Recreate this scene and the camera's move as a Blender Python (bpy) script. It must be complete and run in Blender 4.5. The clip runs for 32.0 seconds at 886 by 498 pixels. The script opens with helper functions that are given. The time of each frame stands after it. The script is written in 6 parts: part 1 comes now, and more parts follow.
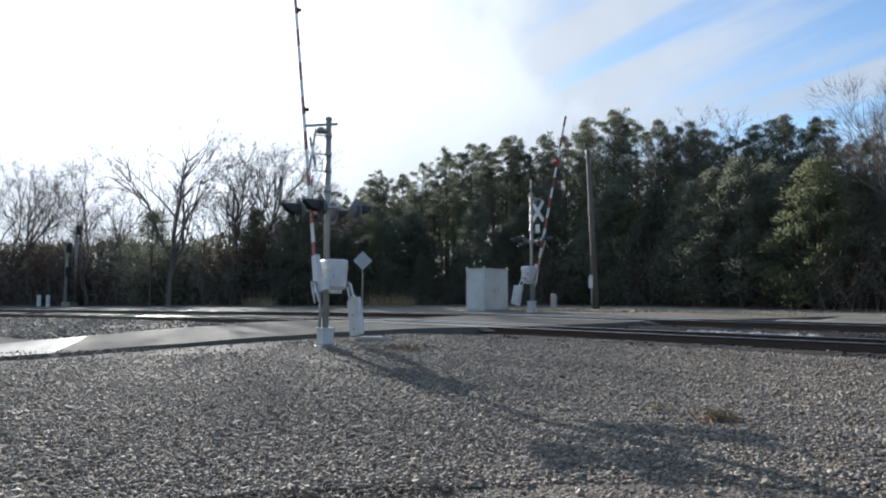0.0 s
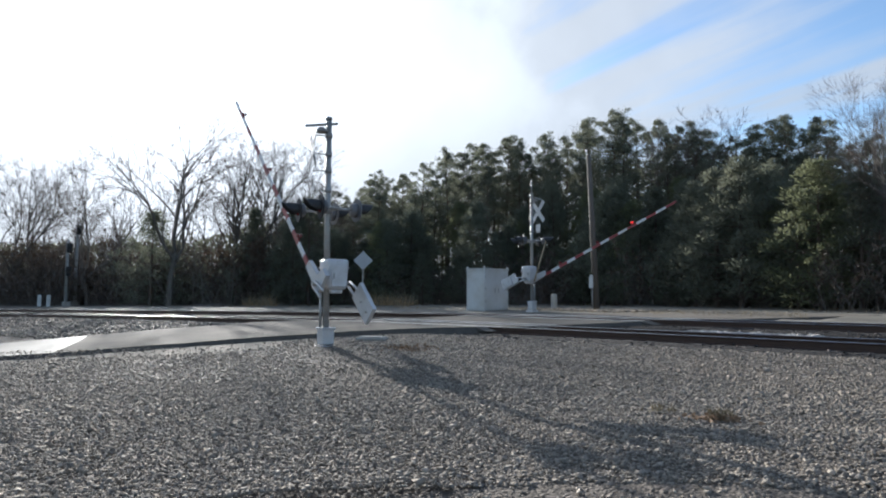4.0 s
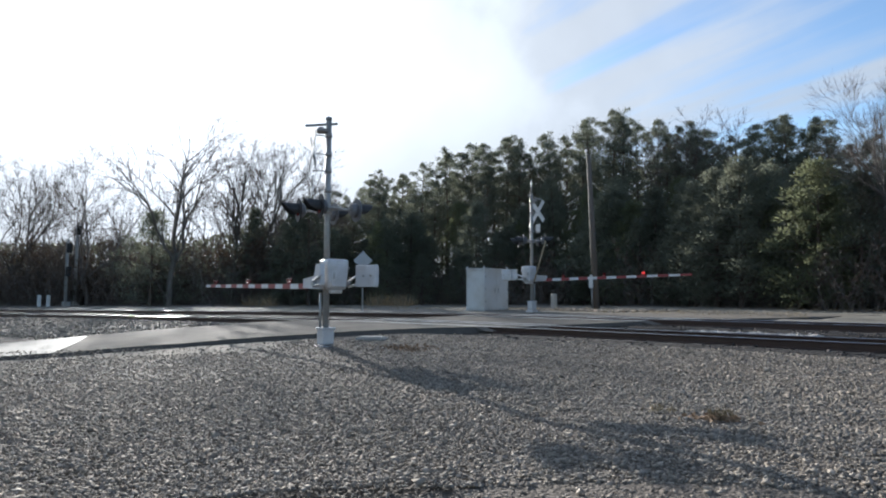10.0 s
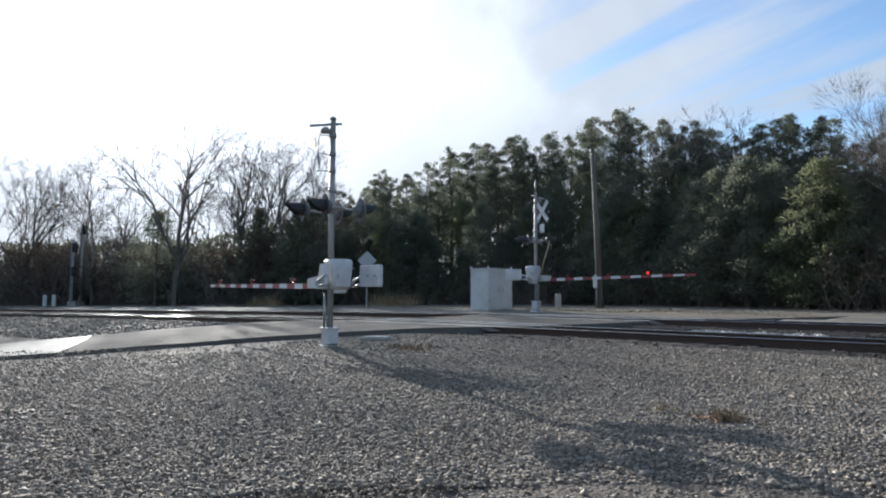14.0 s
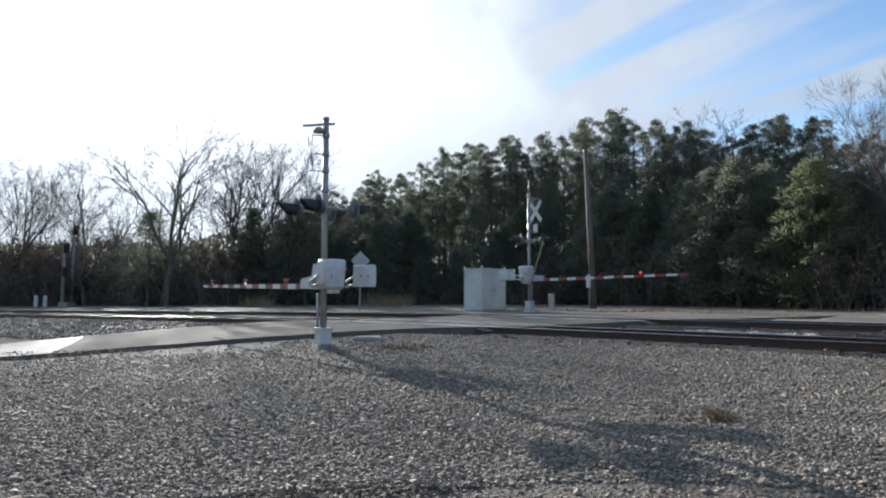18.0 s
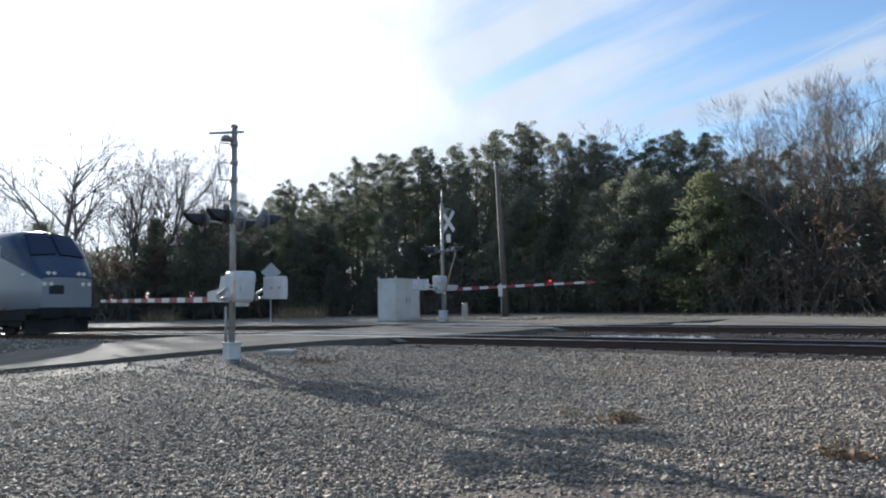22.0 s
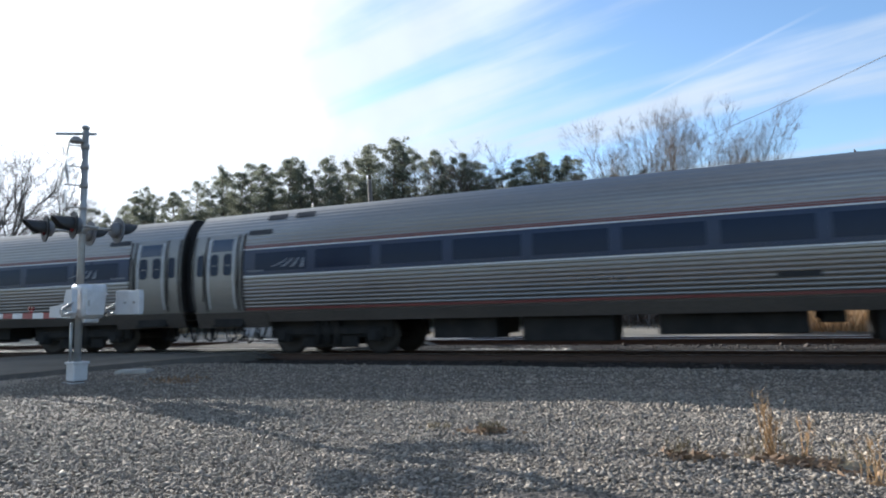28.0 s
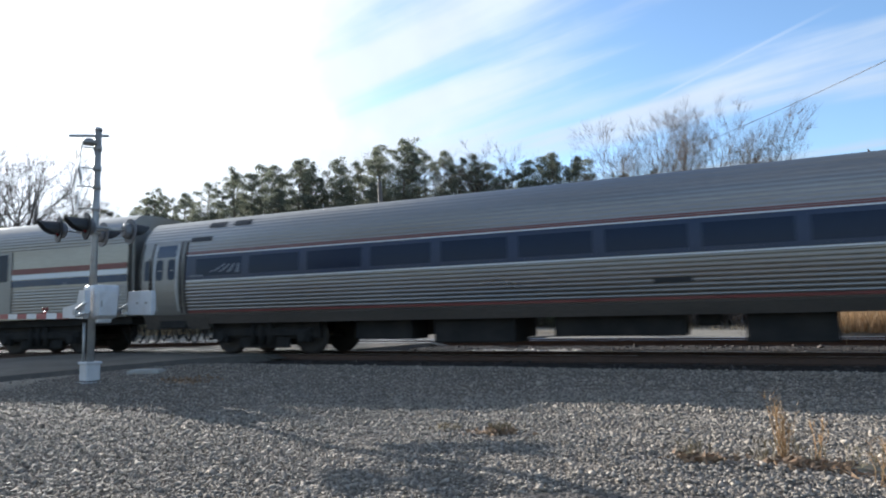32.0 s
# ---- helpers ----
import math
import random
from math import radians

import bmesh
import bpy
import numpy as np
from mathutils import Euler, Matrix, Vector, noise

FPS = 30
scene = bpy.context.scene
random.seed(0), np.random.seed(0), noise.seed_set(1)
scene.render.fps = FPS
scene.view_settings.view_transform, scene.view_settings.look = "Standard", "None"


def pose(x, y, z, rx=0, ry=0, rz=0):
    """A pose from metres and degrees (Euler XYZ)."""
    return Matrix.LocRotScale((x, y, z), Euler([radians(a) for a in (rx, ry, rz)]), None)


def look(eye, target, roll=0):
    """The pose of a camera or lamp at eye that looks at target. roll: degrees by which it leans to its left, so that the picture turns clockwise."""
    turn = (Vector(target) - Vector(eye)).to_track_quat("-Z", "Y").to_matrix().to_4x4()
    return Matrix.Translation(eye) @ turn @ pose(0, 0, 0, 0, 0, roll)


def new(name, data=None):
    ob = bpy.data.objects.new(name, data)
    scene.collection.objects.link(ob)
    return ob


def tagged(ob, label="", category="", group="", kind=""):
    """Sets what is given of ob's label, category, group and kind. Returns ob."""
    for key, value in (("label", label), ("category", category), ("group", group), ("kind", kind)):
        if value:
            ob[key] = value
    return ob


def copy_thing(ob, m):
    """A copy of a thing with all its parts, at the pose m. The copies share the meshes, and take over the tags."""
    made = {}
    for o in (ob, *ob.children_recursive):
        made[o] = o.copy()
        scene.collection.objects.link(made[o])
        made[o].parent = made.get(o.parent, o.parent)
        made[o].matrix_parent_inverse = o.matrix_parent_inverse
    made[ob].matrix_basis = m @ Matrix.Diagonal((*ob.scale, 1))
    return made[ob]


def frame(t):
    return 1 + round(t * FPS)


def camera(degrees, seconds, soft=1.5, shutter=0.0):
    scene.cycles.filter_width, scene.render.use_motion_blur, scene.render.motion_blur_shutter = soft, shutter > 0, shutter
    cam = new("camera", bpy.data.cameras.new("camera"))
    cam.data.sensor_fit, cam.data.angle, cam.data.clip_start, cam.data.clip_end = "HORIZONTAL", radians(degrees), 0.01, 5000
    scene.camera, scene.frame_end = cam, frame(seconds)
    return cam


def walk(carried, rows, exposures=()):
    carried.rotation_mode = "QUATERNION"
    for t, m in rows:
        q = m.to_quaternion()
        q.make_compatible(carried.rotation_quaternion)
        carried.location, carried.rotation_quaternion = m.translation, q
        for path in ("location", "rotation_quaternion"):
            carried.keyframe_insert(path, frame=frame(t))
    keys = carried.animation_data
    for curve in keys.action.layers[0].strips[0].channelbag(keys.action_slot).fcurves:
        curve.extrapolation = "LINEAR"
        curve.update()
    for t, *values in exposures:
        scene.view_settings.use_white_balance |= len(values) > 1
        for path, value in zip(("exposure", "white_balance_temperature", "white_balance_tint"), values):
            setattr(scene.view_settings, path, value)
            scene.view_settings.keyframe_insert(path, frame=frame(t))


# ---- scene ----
cam = camera(67.55, 32.0, soft=2.0, shutter=0.16)
EYE = (0.0, -14.65, 0.81)
PATH = [
    (0.0, pose(*EYE, 94.05, -0.22, 42.79)),
    (3.5, pose(*EYE, 94.04, -0.24, 42.82)),
    (5.5, pose(*EYE, 94.04, -0.24, 42.82)),
    (8.0, pose(*EYE, 94.04, -0.24, 42.82)),
    (10.0, pose(*EYE, 94.04, -0.22, 42.81)),
    (12.0, pose(*EYE, 94.04, -0.22, 42.81)),
    (12.5, pose(*EYE, 94.04, -0.22, 42.81)),
    (13.0, pose(*EYE, 94.04, -0.22, 42.90)),
    (13.5, pose(*EYE, 94.02, -0.28, 43.18)),
    (14.0, pose(*EYE, 94.03, -0.24, 43.16)),
    (14.5, pose(*EYE, 94.04, -0.26, 42.96)),
    (16.5, pose(*EYE, 94.05, -0.21, 42.61)),
    (17.0, pose(*EYE, 94.04, -0.17, 42.39)),
    (17.5, pose(*EYE, 94.04, -0.17, 42.83)),
    (18.0, pose(*EYE, 94.04, -0.16, 42.60)),
    (18.5, pose(*EYE, 94.11, -0.17, 42.60)),
    (19.0, pose(*EYE, 94.11, -0.18, 42.61)),
    (19.5, pose(*EYE, 94.11, -0.02, 42.36)),
    (20.0, pose(*EYE, 94.02, 0.01, 41.71)),
    (20.5, pose(*EYE, 94.08, 0.40, 39.53)),
    (21.0, pose(*EYE, 94.52, 0.64, 37.40)),
    (21.5, pose(*EYE, 94.80, 0.74, 35.96)),
    (22.0, pose(*EYE, 94.88, 0.84, 35.20)),
    (22.5, pose(*EYE, 94.97, 0.94, 34.11)),
    (23.0, pose(*EYE, 94.96, 1.00, 33.50)),
    (23.5, pose(*EYE, 95.05, 1.11, 32.39)),
    (24.0, pose(*EYE, 95.19, 1.01, 31.24)),
    (24.5, pose(*EYE, 95.29, 0.91, 29.64)),
    (25.0, pose(*EYE, 95.38, 0.99, 28.14)),
    (25.5, pose(*EYE, 95.41, 0.92, 26.58)),
    (27.5, pose(*EYE, 95.70, 1.21, 23.67)),
    (28.0, pose(*EYE, 95.93, 1.15, 24.13)),
    (28.5, pose(*EYE, 96.01, 1.16, 24.19)),
    (29.0, pose(*EYE, 96.08, 1.15, 24.24)),
    (29.5, pose(*EYE, 96.08, 1.14, 24.34)),
    (30.0, pose(*EYE, 96.12, 1.10, 24.45)),
    (30.5, pose(*EYE, 96.10, 1.08, 24.58)),
    (31.0, pose(*EYE, 96.08, 1.08, 24.74)),
    (31.5, pose(*EYE, 96.08, 1.09, 24.87)),
    (32.0, pose(*EYE, 96.01, 1.09, 24.99)),
]
# the clip's camera opens up as it turns away from the sun
walk(cam, PATH, exposures=[(0, 0.70, 5900, 10), (19.5, 0.70, 5900, 10), (21, 0.78, 5900, 10), (23, 0.90, 5900, 10), (25, 1.0, 5900, 10), (28, 1.08, 5900, 10), (32, 1.08, 5900, 10)])

# ---- light: low winter sun ahead and to one side, thin cirrus ----
SUN_AZ, SUN_EL = radians(66.0), radians(16.1)   # to the left of +y, above the horizon
SUN_DIR = Vector((-math.sin(SUN_AZ) * math.cos(SUN_EL), math.cos(SUN_AZ) * math.cos(SUN_EL), math.sin(SUN_EL)))
sun = new("sun", bpy.data.lights.new("sun", "SUN"))
sun.data.energy, sun.data.angle, sun.data.color = 5.0, radians(0.5), (1.0, 0.93, 0.82)
sun.matrix_world = look((0, 0, 0), tuple(-SUN_DIR))


def sky():
    w = bpy.data.worlds.new("sky")
    scene.world = w
    w.use_nodes = True
    nt = w.node_tree
    nt.nodes.clear()
    N, L = nt.nodes.new, nt.links.new

    def math_node(op, a, b=None, c=None, clamp=False):
        n = N("ShaderNodeMath")
        n.operation, n.use_clamp = op, clamp
        for i, v in enumerate((a, b, c)):
            if v is None:
                continue
            if isinstance(v, (int, float)):
                n.inputs[i].default_value = v
            else:
                L(v, n.inputs[i])
        return n.outputs[0]

    def ramp(v, a, b):
        n = N("ShaderNodeMapRange")
        n.interpolation_type = "SMOOTHSTEP"
        n.inputs["From Min"].default_value, n.inputs["From Max"].default_value = a, b
        L(v, n.inputs["Value"])
        return n.outputs[0]

    def dot(v, d):
        n = N("ShaderNodeVectorMath")
        n.operation = "DOT_PRODUCT"
        L(v, n.inputs[0])
        n.inputs[1].default_value = d
        return n.outputs["Value"]

    tc = N("ShaderNodeTexCoord").outputs["Generated"]
    sk = N("ShaderNodeTexSky")
    sk.sky_type, sk.sun_disc = "NISHITA", False
    sk.sun_elevation, sk.sun_rotation = SUN_EL, -SUN_AZ
    sk.air_density, sk.dust_density, sk.ozone_density = 1.0, 0.6, 2.2
    sep = N("ShaderNodeSeparateXYZ")
    L(tc, sep.inputs[0])
    x, y, z = sep.outputs
    # cirrus sheet: the direction is laid on a high plane, and the bands are drawn out along one bearing
    h = math_node("MAXIMUM", math_node("ADD", z, 0.10), 0.06)
    px, py = math_node("DIVIDE", x, h), math_node("DIVIDE", y, h)
    comb = N("ShaderNodeCombineXYZ")
    L(px, comb.inputs[0])
    L(py, comb.inputs[1])
    mp = N("ShaderNodeMapping")
    mp.vector_type = "TEXTURE"
    mp.inputs["Rotation"].default_value = (0, 0, radians(-17))
    mp.inputs["Scale"].default_value = (6.0, 1.0, 1.0)
    L(comb.outputs[0], mp.inputs[0])
    no = N("ShaderNodeTexNoise")
    no.inputs["Scale"].default_value, no.inputs["Detail"].default_value = 3.0, 7.0
    no.inputs["Roughness"].default_value, no.inputs["Distortion"].default_value = 0.5, 0.25
    L(mp.outputs[0], no.inputs["Vector"])
    big = N("ShaderNodeTexNoise")
    big.inputs["Scale"].default_value, big.inputs["Detail"].default_value = 4.2, 6.0
    L(tc, big.inputs["Vector"])
    near = dot(tc, SUN_DIR)
    veil = ramp(near, math.cos(radians(54)), math.cos(radians(6)))
    low = ramp(z, 0.34, 0.02)
    band = math_node("ADD", math_node("MULTIPLY_ADD", no.outputs[0], 2.2, -0.60), math_node("MULTIPLY_ADD", big.outputs[0], 0.6, -0.30))
    band = math_node("ADD", band, math_node("MULTIPLY", veil, 0.70))
    band = math_node("ADD", band, math_node("MULTIPLY", low, 0.10))
    # a thick white bank round the sun, with a puffy edge
    bank = ramp(math_node("MULTIPLY_ADD", big.outputs[0], 0.55, near), math.cos(radians(39)) + 0.275, math.cos(radians(29)) + 0.275)
    bank = math_node("MULTIPLY", bank, ramp(z, 0.06, 0.20))
    band = math_node("ADD", band, math_node("MULTIPLY", bank, 0.4))
    cover = math_node("MULTIPLY", ramp(band, 0.34, 0.98), math_node("MULTIPLY_ADD", veil, 0.22, 0.78))
    # one contrail: a thin great-circle streak
    trail = math_node("ABSOLUTE", dot(tc, CONTRAIL_N))
    trail = math_node("MULTIPLY", ramp(trail, 0.0038, 0.0008), ramp(dot(tc, CONTRAIL_C), 0.955, 0.99))
    cover = math_node("MAXIMUM", cover, math_node("MULTIPLY", trail, 0.38))
    glow = math_node("ADD", math_node("MULTIPLY_ADD", bank, 0.10, math_node("MULTIPLY_ADD", veil, 0.16, 0.43)), math_node("MULTIPLY", math_node("POWER", math_node("MAXIMUM", near, 0.0), 40.0), 0.8))
    glow = math_node("MULTIPLY", glow, math_node("MULTIPLY_ADD", big.outputs[0], 0.5, 0.75))
    glow = math_node("MULTIPLY", glow, math_node("MULTIPLY_ADD", ramp(z, 0.12, 0.38), 0.22, 0.78))
    cc = N("ShaderNodeCombineColor")
    for i, k in enumerate((0.94, 0.975, 1.0)):
        L(math_node("MULTIPLY", glow, k), cc.inputs[i])
    b1, b2 = N("ShaderNodeBackground"), N("ShaderNodeBackground")
    L(sk.outputs[0], b1.inputs[0])
    b1.inputs[1].default_value = SKY_STRENGTH
    L(cc.outputs[0], b2.inputs[0])
    b2.inputs[1].default_value = 1.0
    mix = N("ShaderNodeMixShader")
    L(cover, mix.inputs[0])
    L(b1.outputs[0], mix.inputs[1])
    L(b2.outputs[0], mix.inputs[2])
    out = N("ShaderNodeOutputWorld")
    L(mix.outputs[0], out.inputs[0])


SKY_STRENGTH = 0.118
CONTRAIL_N, CONTRAIL_C = (0.3359, 0.3193, -0.8861), (-0.1492, 0.9470, 0.2846)
sky()

# ---- materials ----
MATS = {}


def pbr(name, col, rough=0.6, metal=0.0, var=0.2, scale=3.0, fine=40.0, bump=0.15, dirt=None, dirt_amount=0.4, spec=0.5,
        island=0.0, obj=0.0, stretch=(1, 1, 1), rvar=0.12, bump_dist=0.01):
    """A surface with its colour varied at two scales, dirt patches, varied gloss and fine relief."""
    if name in MATS:
        return MATS[name]
    m = bpy.data.materials.new(name)
    MATS[name] = m
    m.use_nodes = True
    nt = m.node_tree
    N, L = nt.nodes.new, nt.links.new
    b = nt.nodes["Principled BSDF"]
    tc = N("ShaderNodeTexCoord")
    mp = N("ShaderNodeMapping")
    mp.inputs["Scale"].default_value = stretch
    L(tc.outputs["Object"], mp.inputs[0])

    def noise_tex(s, detail):
        n = N("ShaderNodeTexNoise")
        n.inputs["Scale"].default_value, n.inputs["Detail"].default_value = s, detail
        L(mp.outputs[0], n.inputs["Vector"])
        return n.outputs[0]

    n1, n2 = noise_tex(scale, 5.0), noise_tex(fine, 3.0)
    f = N("ShaderNodeMath")
    f.operation = "ADD"
    L(n1, f.inputs[0])
    L(n2, f.inputs[1])
    mr = N("ShaderNodeMapRange")
    mr.inputs["From Min"].default_value, mr.inputs["From Max"].default_value = 0.6, 1.4
    mr.inputs["To Min"].default_value, mr.inputs["To Max"].default_value = 1 - var, 1 + var
    L(f.outputs[0], mr.inputs["Value"])
    v = mr.outputs[0]
    for amount, kind in ((island, "island"), (obj, "obj")):
        if amount:
            r = N("ShaderNodeNewGeometry").outputs["Random Per Island"] if kind == "island" else N("ShaderNodeObjectInfo").outputs["Random"]
            k = N("ShaderNodeMapRange")
            k.inputs["To Min"].default_value, k.inputs["To Max"].default_value = 1 - amount, 1 + amount
            L(r, k.inputs["Value"])
            mu = N("ShaderNodeMath")
            mu.operation = "MULTIPLY"
            L(v, mu.inputs[0])
            L(k.outputs[0], mu.inputs[1])
            v = mu.outputs[0]
    sc = N("ShaderNodeVectorMath")
    sc.operation = "SCALE"
    sc.inputs[0].default_value = col[:3]
    L(v, sc.inputs["Scale"])
    c = sc.outputs[0]
    if dirt:
        n3 = noise_tex(scale * 0.45, 6.0)
        k = N("ShaderNodeMapRange")
        k.inputs["From Min"].default_value, k.inputs["From Max"].default_value = 0.45, 0.68
        k.inputs["To Max"].default_value = dirt_amount
        L(n3, k.inputs["Value"])
        mx = N("ShaderNodeMix")
        mx.data_type = "RGBA"
        L(k.outputs[0], mx.inputs[0])
        L(c, mx.inputs[6])
        mx.inputs[7].default_value = (*dirt, 1)
        c = mx.outputs[2]
    L(c, b.inputs["Base Color"])
    rr = N("ShaderNodeMapRange")
    rr.inputs["To Min"].default_value, rr.inputs["To Max"].default_value = max(rough - rvar, 0.03), min(rough + rvar, 1)
    L(n1, rr.inputs["Value"])
    L(rr.outputs[0], b.inputs["Roughness"])
    b.inputs["Metallic"].default_value = metal
    b.inputs["Specular IOR Level"].default_value = spec
    if bump:
        bp = N("ShaderNodeBump")
        bp.inputs["Strength"].default_value, bp.inputs["Distance"].default_value = bump, bump_dist
        L(n2, bp.inputs["Height"])
        L(bp.outputs[0], b.inputs["Normal"])
    return m


def glow(name, col, strength):
    m = pbr(name, col, 0.3, bump=0)
    b = m.node_tree.nodes["Principled BSDF"]
    b.inputs["Emission Color"].default_value = (*col, 1)
    b.inputs["Emission Strength"].default_value = strength
    return m


def leafy(name, col, trans, var=0.24, obj=0.25):
    """Leaves and needles: varied leaf by leaf and tree by tree, and letting some light through."""
    m = pbr(name, col, 0.6, var=0.15, scale=0.4, fine=6, bump=0, island=var, obj=obj, spec=0.25)
    nt = m.node_tree
    b = nt.nodes["Principled BSDF"]
    src = b.inputs["Base Color"].links[0].from_socket
    tl = nt.nodes.new("ShaderNodeBsdfTranslucent")
    nt.links.new(src, tl.inputs[0])
    mx = nt.nodes.new("ShaderNodeMixShader")
    mx.inputs[0].default_value = trans
    nt.links.new(b.outputs[0], mx.inputs[1])
    nt.links.new(tl.outputs[0], mx.inputs[2])
    nt.links.new(mx.outputs[0], nt.nodes["Material Output"].inputs[0])
    return m


def stony(name, lo, hi, cell, warm=0.04, bump=1.0, patch=None, patch_amount=0.5):
    """Loose stone: each cell has a grey of its own and its own relief; slow patches of dust or earth."""
    m = bpy.data.materials.new(name)
    m.use_nodes = True
    nt = m.node_tree
    N, L = nt.nodes.new, nt.links.new
    b = nt.nodes["Principled BSDF"]
    tc = N("ShaderNodeTexCoord")
    vo = N("ShaderNodeTexVoronoi")
    vo.inputs["Scale"].default_value = 1.0 / cell
    L(tc.outputs["Object"], vo.inputs["Vector"])
    sp = N("ShaderNodeSeparateColor")
    L(vo.outputs["Color"], sp.inputs[0])
    no = N("ShaderNodeTexNoise")
    no.inputs["Scale"].default_value, no.inputs["Detail"].default_value = 0.35, 6.0
    L(tc.outputs["Object"], no.inputs["Vector"])
    mx = N("ShaderNodeMix")
    mx.data_type = "RGBA"
    L(sp.outputs[0], mx.inputs[0])
    mx.inputs[6].default_value = (lo * (1 + warm), lo, lo * (1 - warm), 1)
    mx.inputs[7].default_value = (hi * (1 + warm), hi, hi * (1 - warm), 1)
    c = mx.outputs[2]
    if patch:
        k = N("ShaderNodeMapRange")
        k.inputs["From Min"].default_value, k.inputs["From Max"].default_value = 0.47, 0.7
        k.inputs["To Max"].default_value = patch_amount
        L(no.outputs[0], k.inputs["Value"])
        m2 = N("ShaderNodeMix")
        m2.data_type = "RGBA"
        L(k.outputs[0], m2.inputs[0])
        L(c, m2.inputs[6])
        m2.inputs[7].default_value = (*patch, 1)
        c = m2.outputs[2]
    L(c, b.inputs["Base Color"])
    b.inputs["Roughness"].default_value = 0.85
    b.inputs["Specular IOR Level"].default_value = 0.2
    bp = N("ShaderNodeBump")
    bp.inputs["Strength"].default_value, bp.inputs["Distance"].default_value = bump, cell * 0.6
    bp.invert = True
    L(vo.outputs["Distance"], bp.inputs["Height"])
    L(bp.outputs[0], b.inputs["Normal"])
    return m


M_GRAVEL = stony("limestone_gravel", 0.035, 0.19, 0.022, 0.19, 1.0, (0.10, 0.076, 0.053), 0.45)
M_STONE = pbr("loose_limestone", (0.288, 0.247, 0.200), 0.85, var=0.3, scale=30, fine=140, bump=0.5, island=0.52, spec=0.25)
M_DUST = pbr("pale_road_dust", (0.26, 0.22, 0.168), 0.95, var=0.3, scale=1.6, fine=70, bump=0.6, dirt=(0.12, 0.105, 0.085), dirt_amount=0.6, spec=0.2)
M_BALLAST = stony("dirty_ballast", 0.012, 0.05, 0.05, 0.16, 1.0, (0.03, 0.02, 0.014), 0.7)
M_BALLASTSTONE = pbr("rusty_ballast_stone", (0.055, 0.043, 0.036), 0.85, var=0.3, scale=30, fine=120, bump=0.4, island=0.6)
M_FRESH = pbr("fresh_stone", (0.40, 0.37, 0.34), 0.8, var=0.3, scale=20, fine=90, bump=0.4, island=0.4)
M_EARTH = pbr("pale_earth", (0.17, 0.15, 0.12), 0.95, var=0.3, scale=0.6, fine=9, bump=0.6, dirt=(0.11, 0.10, 0.065), dirt_amount=0.7, bump_dist=0.05)
M_ASPHALT = pbr("worn_asphalt", (0.185, 0.16, 0.128), 0.92, var=0.3, scale=1.2, fine=120, bump=0.5, dirt=(0.12, 0.103, 0.082), dirt_amount=0.7, spec=0.12, rvar=0.05)
# broken road edge, coloured darker for the shade on its side faces
M_EDGE_SHADED = pbr("broken_edge_with_shade", (0.08, 0.07, 0.057), 0.9, var=0.4, scale=6, fine=60, bump=0.8)
# smoother road stretch; its pale base colour carries the glare of the low sun
M_SMOOTH_ROAD = pbr("smooth_road_with_glare", (0.27, 0.245, 0.205), 0.72, var=0.2, scale=1.0, fine=90, bump=0.25, spec=0.18, rvar=0.08, dirt=(0.17, 0.15, 0.12), dirt_amount=0.5)
M_CONCRETE = pbr("concrete", (0.42, 0.40, 0.36), 0.8, var=0.2, scale=4, fine=60, bump=0.3, dirt=(0.2, 0.18, 0.15), dirt_amount=0.5)
M_RAIL = pbr("rusty_rail_steel", (0.085, 0.05, 0.035), 0.7, metal=0.3, var=0.3, scale=5, fine=80, bump=0.3)
M_RAILHEAD = pbr("polished_rail_head", (0.70, 0.68, 0.66), 0.30, metal=1.0, var=0.1, scale=2, fine=30, bump=0.02, stretch=(0.1, 1, 1))
M_TIE = pbr("creosoted_wood", (0.035, 0.026, 0.02), 0.85, var=0.4, scale=3, fine=30, bump=0.6, obj=0.4, stretch=(3, 0.4, 1))
M_ALU = pbr("silver_paint", (0.58, 0.58, 0.59), 0.45, metal=0.25, var=0.12, scale=5, fine=60, bump=0.06, dirt=(0.35, 0.32, 0.28), dirt_amount=0.4)
M_MAST = pbr("galvanized_mast", (0.36, 0.355, 0.34), 0.5, metal=0.4, var=0.2, scale=4, fine=50, bump=0.08, dirt=(0.22, 0.17, 0.12), dirt_amount=0.5)
M_BLACK = pbr("black_signal_paint", (0.02, 0.02, 0.021), 0.55, var=0.2, scale=6, fine=60, bump=0.08, dirt=(0.06, 0.055, 0.05), dirt_amount=0.4)
M_DISC = pbr("weathered_grey_paint", (0.15, 0.15, 0.155), 0.55, var=0.15, scale=5, fine=50, bump=0.06, dirt=(0.09, 0.085, 0.08), dirt_amount=0.5)
M_WHITE = pbr("white_reflective", (0.66, 0.66, 0.66), 0.4, var=0.06, scale=4, fine=50, bump=0.04, dirt=(0.55, 0.52, 0.46), dirt_amount=0.3)
M_RED = pbr("red_reflective", (0.27, 0.045, 0.045), 0.4, var=0.1, scale=4, fine=50, bump=0.04)
M_REDLENS = pbr("red_lens", (0.13, 0.008, 0.01), 0.2, var=0.05, bump=0)
M_REDLIT = glow("lit_red_lens", (1.0, 0.06, 0.05), 0.35)
M_WOOD = pbr("weathered_pole_wood", (0.13, 0.105, 0.085), 0.85, var=0.3, scale=2, fine=40, bump=0.5, stretch=(4, 4, 0.25))
M_CABINET = pbr("cabinet_paint", (0.62, 0.62, 0.60), 0.5, metal=0.1, var=0.08, scale=2.5, fine=40, bump=0.04, dirt=(0.42, 0.37, 0.29), dirt_amount=0.45)
